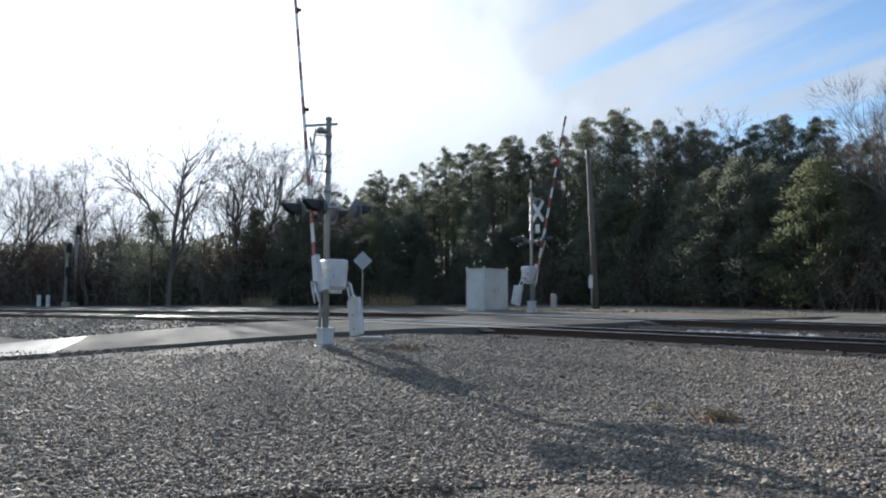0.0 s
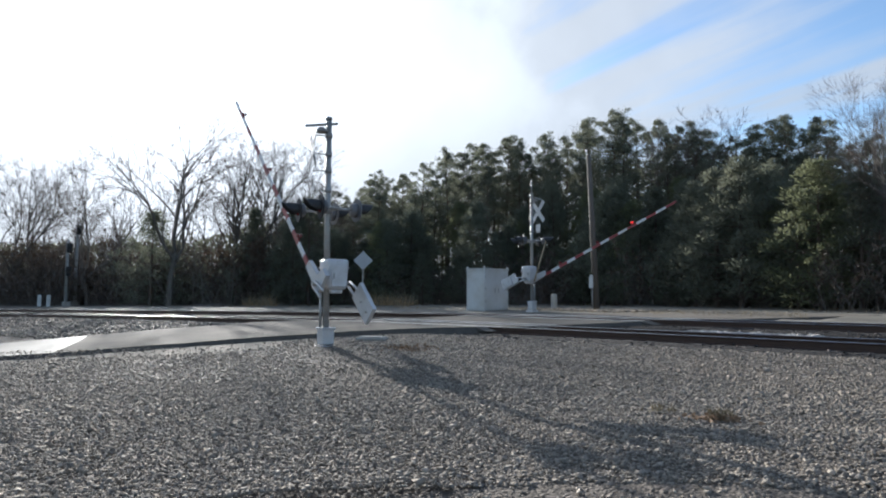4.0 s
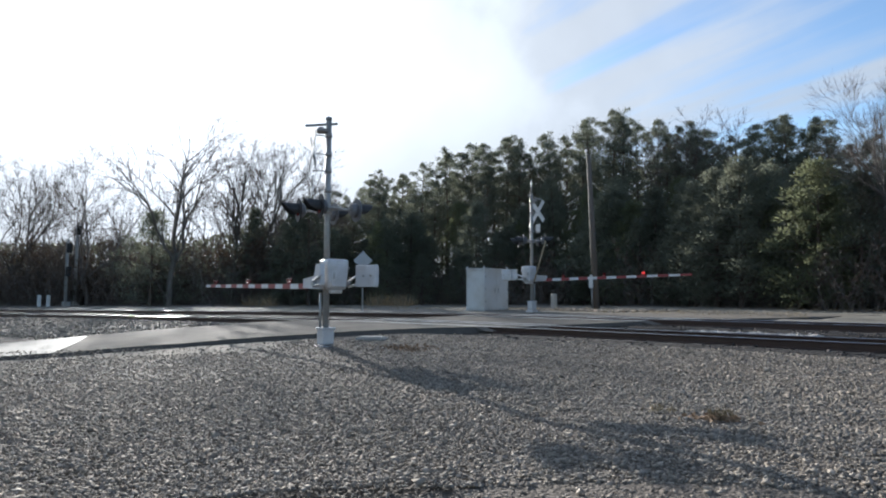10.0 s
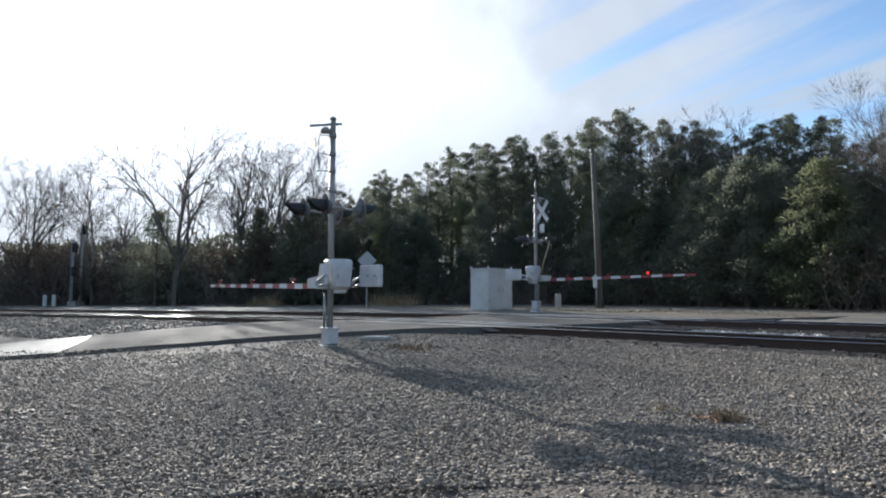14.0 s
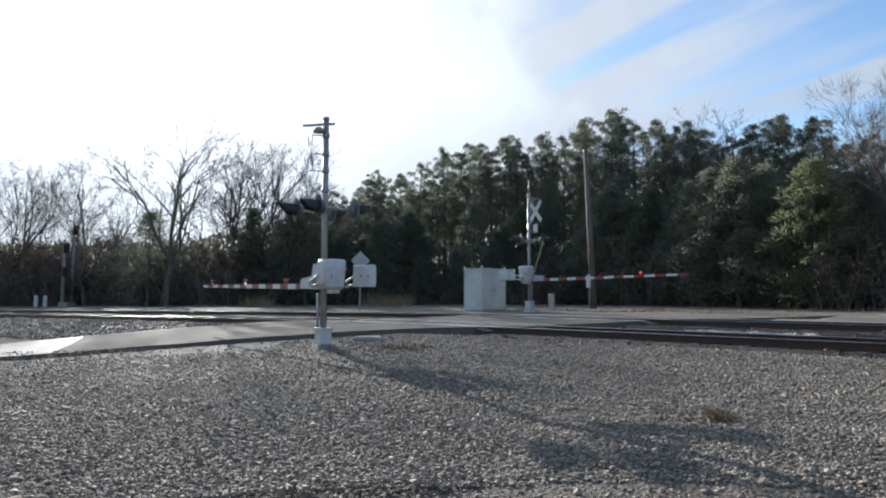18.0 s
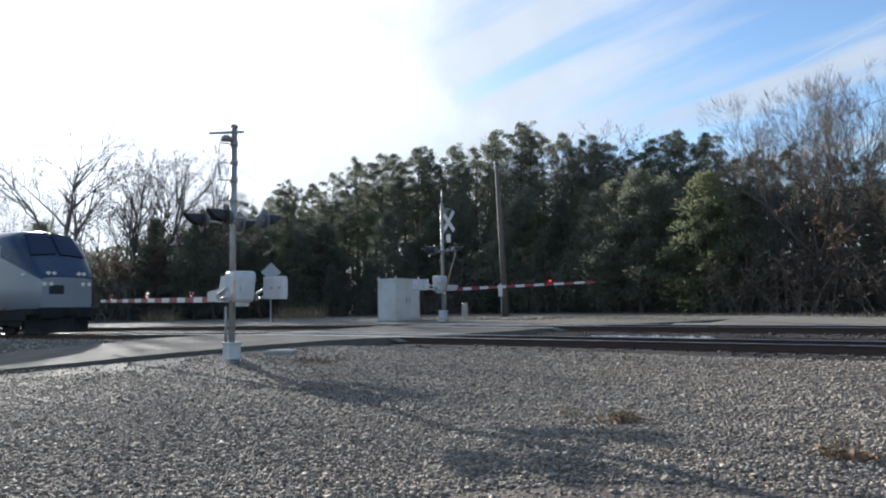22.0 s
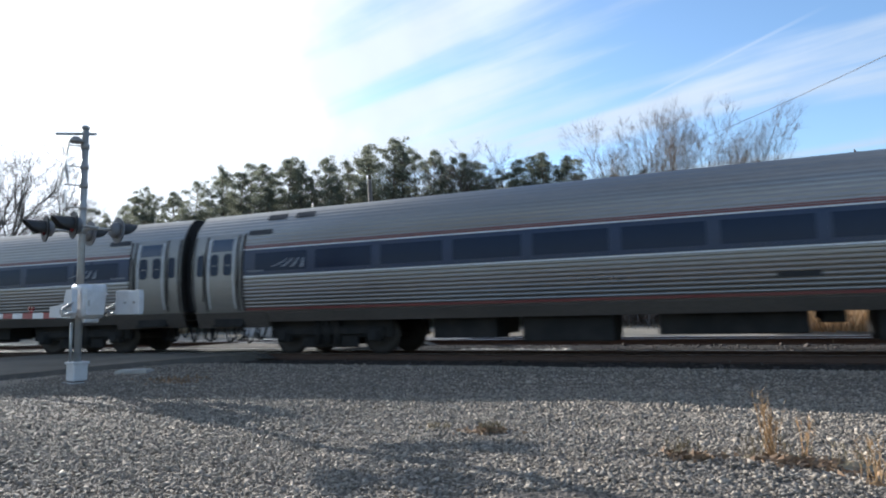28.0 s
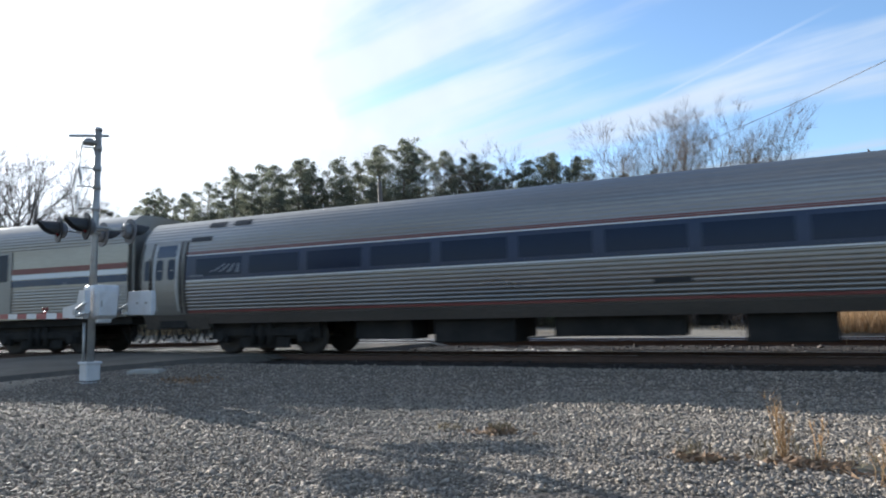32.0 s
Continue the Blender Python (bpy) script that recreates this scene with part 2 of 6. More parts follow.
M_CABLE = pbr("black_cable", (0.02, 0.02, 0.02), 0.6, bump=0)
M_STEEL = pbr("stainless_steel", (0.31, 0.296, 0.275), 0.32, metal=0.9, var=0.12, scale=1.5, fine=25, bump=0.05, dirt=(0.24, 0.20, 0.15), dirt_amount=0.55, stretch=(0.15, 1, 1))
M_STEELSMOOTH = pbr("stainless_sheet", (0.285, 0.272, 0.252), 0.48, metal=0.75, var=0.1, scale=1.2, fine=25, bump=0.03, dirt=(0.3, 0.27, 0.23), dirt_amount=0.4, stretch=(0.2, 1, 1))
M_BLUE = pbr("dark_blue_paint", (0.022, 0.043, 0.090), 0.25, var=0.15, scale=1.5, fine=30, bump=0.02, dirt=(0.06, 0.06, 0.07), dirt_amount=0.35)
M_BAND = pbr("window_band_blue", (0.013, 0.025, 0.064), 0.32, var=0.15, scale=1.5, fine=30, bump=0.02, dirt=(0.04, 0.04, 0.045), dirt_amount=0.4, spec=0.5)
M_TRAINRED = pbr("train_red_paint", (0.19, 0.058, 0.05), 0.4, var=0.1, scale=2, fine=30, bump=0.02, dirt=(0.2, 0.1, 0.08), dirt_amount=0.5)
M_TRAINWHITE = pbr("train_white_paint", (0.7, 0.7, 0.69), 0.4, var=0.06, scale=2, fine=30, bump=0.02)
M_EMBLEM = pbr("grey_blue_paint", (0.070, 0.100, 0.14), 0.4, var=0.15, scale=1.5, fine=30, bump=0.02)
M_LOCOGREY = pbr("locomotive_silver", (0.305, 0.315, 0.335), 0.38, metal=0.35, var=0.07, scale=1.0, fine=25, bump=0.02, dirt=(0.27, 0.25, 0.22), dirt_amount=0.45)
M_GLASS = pbr("tinted_window", (0.011, 0.019, 0.042), 0.20, var=0.1, scale=1, fine=5, bump=0, rvar=0.05, spec=0.24)
M_WINDSHIELD = pbr("blue_tinted_windshield", (0.014, 0.027, 0.060), 0.30, var=0.1, scale=1, fine=5, bump=0, rvar=0.04, spec=0.25)
M_FAINT = pbr("faded_silver_mark", (0.20, 0.21, 0.24), 0.5, metal=0.2, var=0.1, bump=0.02)
# door glass whose pale blue base colour holds the sky's reflection
M_PALEGLASS = pbr("glass_with_sky_in_colour", (0.07, 0.085, 0.11), 0.2, metal=0.5, var=0.1, scale=1, fine=5, bump=0)
M_SILL = pbr("sooty_brown_sill", (0.095, 0.078, 0.064), 0.75, metal=0.2, var=0.3, scale=1.5, fine=30, bump=0.05, dirt=(0.05, 0.043, 0.036), dirt_amount=0.7, stretch=(0.3, 1, 1))
M_RAILDARK = pbr("dull_grey_handrail", (0.07, 0.07, 0.075), 0.5, metal=0.3, bump=0.03)
M_UNDER = pbr("sooty_underframe", (0.022, 0.021, 0.020), 0.85, var=0.3, scale=4, fine=40, bump=0.3, dirt=(0.05, 0.044, 0.038), dirt_amount=0.5, spec=0.25)
M_RUBBER = pbr("black_rubber", (0.016, 0.016, 0.017), 0.75, var=0.2, bump=0.2)
M_WHEEL = pbr("wheel_steel", (0.05, 0.043, 0.038), 0.6, metal=0.4, var=0.25, scale=6, fine=40, bump=0.1)
M_HEADLIGHT = glow("headlight_glass", (0.6, 0.58, 0.52), 0.06)
M_GRILLE = pbr("dark_grille", (0.02, 0.02, 0.022), 0.6, var=0.2, bump=0.1)
M_BARK = pbr("pine_bark", (0.11, 0.078, 0.058), 0.9, var=0.35, scale=3, fine=18, bump=0.8, stretch=(2, 2, 0.5), obj=0.2, bump_dist=0.03)
M_GREYBARK = pbr("grey_bark", (0.15, 0.13, 0.112), 0.9, var=0.3, scale=4, fine=20, bump=0.5, obj=0.25)
M_NEEDLE = leafy("pine_needles", (0.175, 0.185, 0.135), 0.6, var=0.14, obj=0.16)
M_NEEDLE2 = leafy("young_pine_needles", (0.17, 0.18, 0.10), 0.55, var=0.14, obj=0.16)
M_CEDAR = leafy("cedar_foliage", (0.155, 0.162, 0.118), 0.55, var=0.14, obj=0.16)
M_BROWNLEAF = leafy("dead_oak_leaves", (0.135, 0.095, 0.065), 0.35)
M_TWIG = leafy("hardwood_twigs", (0.13, 0.098, 0.078), 0.1, var=0.3)
M_BRUSH = leafy("bare_brush_twigs", (0.12, 0.09, 0.068), 0.12, var=0.5)
M_STRAW = leafy("dry_broomsedge", (0.40, 0.26, 0.135), 0.35, var=0.35)
M_PALEGRASS = leafy("dead_pale_grass", (0.22, 0.18, 0.115), 0.3, var=0.4)
M_RUSTSOIL = pbr("rusty_leaf_litter", (0.27, 0.175, 0.105), 0.95, var=0.4, scale=5, fine=40, bump=0.6, island=0.4)
M_SHED = pbr("pale_sign_back", (0.36, 0.37, 0.385), 0.5, metal=0.3, var=0.1, bump=0.03)
M_STAY = pbr("tan_stay", (0.42, 0.33, 0.2), 0.6, var=0.15, bump=0.05)

# ---- mesh helpers ----
def part(name, bm, material, parent=None, label="", at=None, smooth=False):
    """Links a bmesh as one mesh object, under a thing or a part. Several materials: a list."""
    me = bpy.data.meshes.new(name)
    bm.to_mesh(me)
    bm.free()
    for m in material if isinstance(material, (list, tuple)) else [material]:
        me.materials.append(m)
    if smooth:
        me.polygons.foreach_set("use_smooth", [True] * len(me.polygons))
    ob = new(name, me)
    if parent is not None:
        ob.parent = parent
    if at is not None:
        ob.matrix_basis = at
    return tagged(ob, label)


def thing(name, label, category, at=None, group="", kind=""):
    ob = new(name)
    ob.empty_display_size = 0.2
    if at is not None:
        ob.matrix_basis = at
    return tagged(ob, label, category, group, kind)


def box(bm, c, s, bevel=0.0, turn=None, mat=0):
    """A box of size s round c, its edges rounded by bevel; turn: a matrix about its centre."""
    made = bmesh.ops.create_cube(bm, size=1.0)["verts"]
    m = Matrix.Translation(c) @ (turn or Matrix()) @ Matrix.Diagonal((*s, 1))
    bmesh.ops.transform(bm, matrix=m, verts=made)
    faces = {f for v in made for f in v.link_faces}
    for f in faces:
        f.material_index = mat
    if bevel:
        edges = {e for v in made for e in v.link_edges}
        r = bmesh.ops.bevel(bm, geom=list(edges), offset=bevel, segments=2, profile=0.5, affect="EDGES")
        for f in r["faces"]:
            f.material_index = mat
    return bm


def rod(bm, p, q, r, r2=None, seg=10, caps=True, mat=0):
    """A tapered round bar from p to q."""
    p, q = Vector(p), Vector(q)
    r2 = r if r2 is None else r2
    made = bmesh.ops.create_cone(bm, cap_ends=caps, segments=seg, radius1=r, radius2=r2, depth=(q - p).length)["verts"]
    m = Matrix.Translation((p + q) / 2) @ (q - p).to_track_quat("Z", "Y").to_matrix().to_4x4()
    bmesh.ops.transform(bm, matrix=m, verts=made)
    for f in {f for v in made for f in v.link_faces}:
        f.material_index, f.smooth = mat, len(f.verts) == 4
    return bm


def lathe(bm, profile, axis="Z", seg=20, at=(0, 0, 0), mat=0):
    """Turns a profile of (radius, height) round an axis."""
    m = {"Z": Matrix(), "Y": pose(0, 0, 0, -90), "X": pose(0, 0, 0, 0, 90)}[axis]
    m = Matrix.Translation(at) @ m
    rings = []
    for r, h in profile:
        rings.append([bm.verts.new(m @ Vector((r * math.cos(2 * math.pi * k / seg), r * math.sin(2 * math.pi * k / seg), h))) for k in range(seg)])
    for a, b in zip(rings, rings[1:]):
        for k in range(seg):
            f = bm.faces.new((a[k], a[(k + 1) % seg], b[(k + 1) % seg], b[k]))
            f.smooth, f.material_index = True, mat
    for ring, flip in ((rings[0], True), (rings[-1], False)):
        f = bm.faces.new(ring[::-1] if flip else ring)
        f.material_index = mat
    return bm


def slab(bm, outline, z0, z1, mat=0, m=None):
    """A flat outline (x, y) given thickness from z0 to z1, put in place by m."""
    m = m or Matrix()
    lo = [bm.verts.new(m @ Vector((x, y, z0))) for x, y in outline]
    hi = [bm.verts.new(m @ Vector((x, y, z1))) for x, y in outline]
    n = len(outline)
    fs = [bm.faces.new(lo[::-1]), bm.faces.new(hi)] + [bm.faces.new((lo[k], lo[(k + 1) % n], hi[(k + 1) % n], hi[k])) for k in range(n)]
    for f in fs:
        f.material_index = mat
    return bm


def sweep(bm, section, xs, place, closed=True, mat=0, smooth=False):
    """A section of (y, z) carried along stations xs; place(x, y, z) gives the point."""
    rings = [[bm.verts.new(place(x, y, z)) for y, z in section] for x in xs]
    n = len(section)
    for a, b in zip(rings, rings[1:]):
        for k in range(n if closed else n - 1):
            f = bm.faces.new((a[k], b[k], b[(k + 1) % n], a[(k + 1) % n]))
            f.material_index, f.smooth = mat, smooth
    if closed:
        bm.faces.new(rings[0])
        bm.faces.new(rings[-1][::-1])
    return bm


def raw(name, verts, faces, materials, smooth=False, mats=None):
    """One mesh object from arrays, for what has very many pieces."""
    me = bpy.data.meshes.new(name)
    me.from_pydata([tuple(v) for v in verts] if not isinstance(verts, np.ndarray) else verts.tolist(), [], faces if isinstance(faces, list) else faces.tolist())
    for m in materials:
        me.materials.append(m)
    if mats is not None:
        me.polygons.foreach_set("material_index", np.asarray(mats, dtype=np.int32))
    if smooth:
        me.polygons.foreach_set("use_smooth", np.ones(len(me.polygons), dtype=bool))
    me.update()
    return me

# ---- the lie of the land ----
GAUGE, TRACK2_Y, TRACK2_Z = 1.505, 4.6, 0.15


def dip(x):
    """The line falls gently beyond the crossing, then levels out."""
    d = min(max(0.0, -x - 15.0), 80.0)
    return -0.0120 * d * d / (d + 4.0)


def bend(x):
    """Beyond the crossing the line curves a little towards the near side."""
    u = max(0.0, -x - 9.0)
    return 0.0036 * u * u if u < 19 else 0.0036 * 19 * 19 + 0.1368 * (u - 19)


LIE_Y = [-400, -40, -16, -11, -6.0, -3.2, -2.2, -1.85, 1.0, 1.4, 2.3, 6.6, 7.6, 10.0, 400]
LIE_Z = [-1.6, -1.2, -0.80, -0.54, -0.27, -0.14, -0.165, -0.32, -0.30, -0.115, -0.10, 0.04, 0.11, 0.19, 0.20]


def mound(x, y):
    """The lot swells a little where the gravel was tipped."""
    return 0.31 * math.exp(-((x + 0.5) ** 2) / 12.5 - (y + 10.7) ** 2 / 8.0)


def bed_top(x, y):
    """The top of the two ballast beds, where they lie above the ground."""
    y += bend(x)
    z = max(float(np.interp(abs(y - c), [0, 1.35, 2.1, 3.0], [-0.165, -0.165, -0.19, -0.50])) + h for c, h in ((0, 0), (TRACK2_Y, TRACK2_Z)))
    return z + dip(x)


def lie(x, y):
    y += bend(x) * float(np.interp(y, [-14, -6, 8, 30], [0, 1, 1, 0])) if x > -200 else 0.0
    near = float(np.interp(y, LIE_Y, LIE_Z))
    return near + mound(x, y) + dip(x) * float(np.interp(abs(y), [0, 25, 60], [1.0, 0.8, 0.0]))


def bumps(x, y):
    return 0.030 * noise.noise((x * 0.35, y * 0.35, 0)) + 0.012 * noise.noise((x * 1.7, y * 1.7, 3)) + 0.010 * noise.noise((x * 4.1, y * 4.1, 9))


def spread(lo, hi, step, far, grow=1.35):
    """Grid lines: even from lo to hi, then ever wider out to far."""
    mid = [lo + step * k for k in range(int(round((hi - lo) / step)) + 1)]
    a, s = [], step
    p = lo
    while p > -far:
        s *= grow
        p -= s
        a.append(p)
    b, s, p = [], step, mid[-1]
    while p < far:
        s *= grow
        p += s
        b.append(p)
    return a[::-1] + mid + b


def on_shoulder(x, y):
    """Fine pale dust swept off the road, along its near edge."""
    if not -13.5 < y < -5.2:
        return False
    w = float(np.interp(y, [-13.5, -11, -9, -7, -5.2], [3.6, 2.8, 2.2, 1.8, 0.4])) + 0.35 * noise.noise((x * 0.8, y * 0.8, 12))
    return -0.1 < x - ROAD_RIGHT(y) < w


def make_ground():
    xs, ys = spread(-34, 12, 0.2, 2500), spread(-14.5, -1.3, 0.17, 2500, 1.25)
    verts, faces, mats = [], [], []
    for y in ys:
        for x in xs:
            z = lie(x, y)
            if y < -1.6 or y > 8:
                z += bumps(x, y) * (1 if -60 < x < 30 and abs(y) < 60 else 0.5)
            if ROAD_LEFT(y) - 0.05 < x < ROAD_RIGHT(y) + 0.05 and -14 < y < 12:
                z -= 0.12
            verts.append((x, y, z))
    w = len(xs)
    for j in range(len(ys) - 1):
        for i in range(w - 1):
            faces.append((j * w + i, j * w + i + 1, (j + 1) * w + i + 1, (j + 1) * w + i))
            y, x = (ys[j] + ys[j + 1]) / 2, (xs[i] + xs[i + 1]) / 2
            mats.append(2 if on_shoulder(x, y) else 3 if -1.9 < y + bend(x) < 3 and x > -200 else 0 if y < 3 and x > -200 else 1)
    me = raw("ground", verts, faces, [M_GRAVEL, M_EARTH, M_DUST, M_BALLAST], True, mats)
    tagged(new("ground", me), "grey limestone gravel lot giving way to pale earth and woodland floor", "ground", kind="structure")


# the road runs across both tracks on a skew
def ROAD_RIGHT(y):
    return float(np.interp(y, [-14, -10.6, -4.9, 1.1, 6.7, 12], [-17.5, -15.7, -13.25, -10.2, -7.2, -4.4]))


def ROAD_LEFT(y):
    return float(np.interp(y, [-14, -9.9, -6, -2, 1.1, 6.7, 12], [-20.4, -19.3, -19.2, -18.6, -17.2, -14.2, -11.4]))


ROAD_Y = [-14, -10.6, -6, -3.2, -1.7, 0, 2.3, 4.6, 6.4, 8.5, 12]
ROAD_Z = [-0.62, -0.44, -0.16, -0.03, 0.0, 0.0, 0.07, 0.15, 0.15, 0.185, 0.235]


def road_piece(name, y0, y1, mat, label, right=ROAD_RIGHT, left=ROAD_LEFT, lift=0.0, thick=0.35, cols=14, skew=(0.0, 0.0)):
    n = max(2, int((y1 - y0) / 0.4))
    bm = bmesh.new()
    grid = []
    for j in range(n + 1):
        y = y0 + (y1 - y0) * j / n
        row = []
        for i in range(cols + 1):
            wob = 0.10 * noise.noise((y * 0.9, i * 3.0, 5)) + 0.05 * noise.noise((y * 3.1, i, 2))
            x = left(y) + (right(y) - left(y)) * i / cols + (wob if i in (0, cols) else 0)
            v = y + (skew[0] * (1 - j / n) + skew[1] * j / n) * (0.5 - i / cols)
            x += (left(v) + (right(v) - left(v)) * i / cols) - (left(y) + (right(y) - left(y)) * i / cols)
            z = float(np.interp(v, ROAD_Y, ROAD_Z)) + dip(x) * 0.8 + lift + 0.012 * noise.noise((x * 0.8, v * 0.8, 7))
            row.append((x, v - bend(x) * (1 if y > -3 else 0), z))
        grid.append(row)
    top = [[bm.verts.new(p) for p in row] for row in grid]
    low = [[bm.verts.new((p[0] + (0.42 if i == cols else -0.30 if i == 0 else 0), p[1], p[2] - thick)) for i, p in enumerate(row)] for row in grid]
    for j in range(n):
        for i in range(cols):
            bm.faces.new((top[j][i], top[j][i + 1], top[j + 1][i + 1], top[j + 1][i]))
        # the sides take the darker edge colour, shade included
        for i, k in ((0, 0), (cols, 0)):
            f = bm.faces.new((top[j][i], top[j + 1][i], low[j + 1][i], low[j][i]))
            f.material_index = 1
    for j in (0, n):
        for i in range(cols):
            f = bm.faces.new((top[j][i], low[j][i], low[j][i + 1], top[j][i + 1]))
            f.material_index = 1
    bmesh.ops.recalc_face_normals(bm, faces=bm.faces[:])
    return tagged(part(name, bm, [mat, M_EDGE_SHADED], smooth=False), label, "road", kind="structure")


def make_road():
    h = GAUGE / 2
    rd = thing("road", "worn grey asphalt road crossing both tracks on a skew", "road", kind="structure")
    for a, b in ((-8.94, -h - 0.05), (-h + 0.09, h - 0.09), (h + 0.05, TRACK2_Y - h - 0.05), (TRACK2_Y - h + 0.09, TRACK2_Y + h - 0.09), (TRACK2_Y + h + 0.05, 12)):
        ob = road_piece("road_surface", a, b, M_ASPHALT, "", lift=-0.022 if a > -8 else -0.006, skew=(2.0, 0.0) if a < -8 else (0.0, 0.0))
        ob.parent = rd
    # pale strips added along both sides of each rail, for the white lines there
    for c in (-h, h, TRACK2_Y - h, TRACK2_Y + h):
        for d in (-1, 1):
            a, b = sorted((c + d * 0.11, c + d * 0.40))
            road_piece("flange_strip", a, b, M_CONCRETE, "", lift=-0.010, thick=0.10).parent = rd
    ob = road_piece("smooth_road_patch", -14, -8.96, M_SMOOTH_ROAD, "smooth road surface with the low sun's glare put into its pale colour", skew=(0.0, 2.0))
    ob.parent = rd
    for k in ("kind", "category"):
        for o in rd.children:
            if k in o.keys():
                del o[k]


def make_track(name, yc, zc, label):
    tr = thing(name, label, "railway track", kind="structure")
    xs = [-700, -400, -200, -120] + [-100 + 4 * k for k in range(34)] + [40, 60, 100, 160, 400]
    bed = bmesh.new()
    sweep(bed, [(-3.0, -0.50), (-2.1, -0.19), (-1.35, -0.165), (1.35, -0.165), (2.1, -0.19), (3.0, -0.50)], xs,
          lambda x, y, z: (x, yc - bend(x) + y, zc + z + dip(x) + 0.02 * noise.noise((x, y, zc))))
    bmesh.ops.recalc_face_normals(bed, faces=bed.faces[:])
    part("ballast_bed", bed, M_BALLAST, tr, "dark dirty stone ballast")
    for s in (-1, 1):
        y0 = yc + s * GAUGE / 2
        web = bmesh.new()
        sweep(web, [(-0.07, -0.172), (-0.07, -0.155), (-0.012, -0.135), (-0.012, -0.045), (-0.036, -0.032), (-0.036, -0.006), (0.036, -0.006), (0.036, -0.032),
                    (0.012, -0.045), (0.012, -0.135), (0.07, -0.155), (0.07, -0.172)], xs, lambda x, y, z: (x, y0 - bend(x) + y, zc + z + dip(x)))
        bmesh.ops.recalc_face_normals(web, faces=web.faces[:])
        rail = part("rail", web, M_RAIL, tr)
        head = bmesh.new()
        sweep(head, [(-0.034, -0.005), (-0.026, 0.0), (0.026, 0.0), (0.034, -0.005)], xs, lambda x, y, z: (x, y0 - bend(x) + y, zc + z + dip(x)))
        bmesh.ops.recalc_face_normals(head, faces=head.faces[:])
        part("rail_head", head, M_RAILHEAD, rail, "polished running surface")
    bm = box(bmesh.new(), (0, 0, 0), (0.23, 2.6, 0.17), 0.012)
    first = part("tie", bm, M_TIE, tr)
    first.matrix_basis = pose(-60, yc - bend(-60), zc - 0.245 + dip(-60), 0, 0, 7.8)
    rnd = random.Random(7 + int(yc))
    for k in range(1, 240):
        x = -60 + 0.5 * k
        if ROAD_LEFT(yc) < x < ROAD_RIGHT(yc):
            continue
        ob = new("tie", first.data)
        ob.parent = tr
        ob.matrix_basis = pose(x, yc - bend(x) + rnd.uniform(-0.05, 0.05), zc - 0.245 + dip(x) + rnd.uniform(-0.012, 0.008), 0, 0, rnd.uniform(-1.2, 1.2) + math.degrees(math.atan(bend(x - 0.5) - bend(x + 0.5))))
    return tr


def scatter_stones(name, count, xr, yr, size, mat, label, density=None, seed=1, skip=None, lift=0.0):
    """Loose broken stones: squashed, chipped six-sided lumps, each turned at random."""
    rng = np.random.default_rng(seed)
    base = np.array([(1, 0, 0), (-0.5, 0.87, 0), (-0.5, -0.87, 0), (0, 0, 1), (0, 0, -1)], float)
    tri = np.array([(0, 1, 3), (1, 2, 3), (2, 0, 3), (1, 0, 4), (2, 1, 4), (0, 2, 4)])
    if density is None:
        P = np.stack([rng.uniform(*xr, count), rng.uniform(*yr, count)], 1)
    else:
        P = density(rng, count)
    keep = [not (skip and skip(x, y)) for x, y in P]
    P = P[np.array(keep)]
    n = len(P)
    Z = np.array([max(lie(x, y) + (bumps(x, y) if y < -1.6 else 0), bed_top(x, y)) + lift for x, y in P])
    s = size * rng.lognormal(0, 0.35, n)
    V = base[None] * (rng.uniform(0.55, 1.25, (n, 5, 1))) * s[:, None, None]
    V = V + rng.normal(0, 0.18, (n, 5, 3)) * s[:, None, None]
    q = rng.normal(size=(n, 4))
    q /= np.linalg.norm(q, axis=1, keepdims=True)
    w, x, y, z = q.T
    R = np.stack([1 - 2 * (y * y + z * z), 2 * (x * y - z * w), 2 * (x * z + y * w), 2 * (x * y + z * w), 1 - 2 * (x * x + z * z), 2 * (y * z - x * w),
                  2 * (x * z - y * w), 2 * (y * z + x * w), 1 - 2 * (x * x + y * y)], 1).reshape(n, 3, 3)
    V = np.einsum("nij,nkj->nki", R, V)
    V[:, :, 2] *= 0.6
    V[:, :, 0] += P[:, :1]
    V[:, :, 1] += P[:, 1:]
    V[:, :, 2] += Z[:, None] + s[:, None] * rng.uniform(-0.1, 0.45, (n, 1))
    F = (tri[None] + 5 * np.arange(n)[:, None, None]).reshape(-1, 3)
    me = bpy.data.meshes.new(name)
    me.vertices.add(n * 5)
    me.vertices.foreach_set("co", V.astype(np.float32).ravel())
    me.loops.add(len(F) * 3)
    me.loops.foreach_set("vertex_index", F.astype(np.int32).ravel())
    me.polygons.add(len(F))
    me.polygons.foreach_set("loop_start", np.arange(0, len(F) * 3, 3, dtype=np.int32))
    me.polygons.foreach_set("loop_total", np.full(len(F), 3, dtype=np.int32))
    me.materials.append(mat)
    me.update(calc_edges=True)
    return tagged(new(name, me), label, "gravel", kind="stuff")


make_ground()
make_road()
make_track("track_near", 0.0, 0.0, "railway track of rusty rails on dark ballast with wooden ties")
make_track("track_far", TRACK2_Y, TRACK2_Z, "second railway track behind, rusty rails on dark ballast")

# ---- crossing signals with gates ----
GATES = []


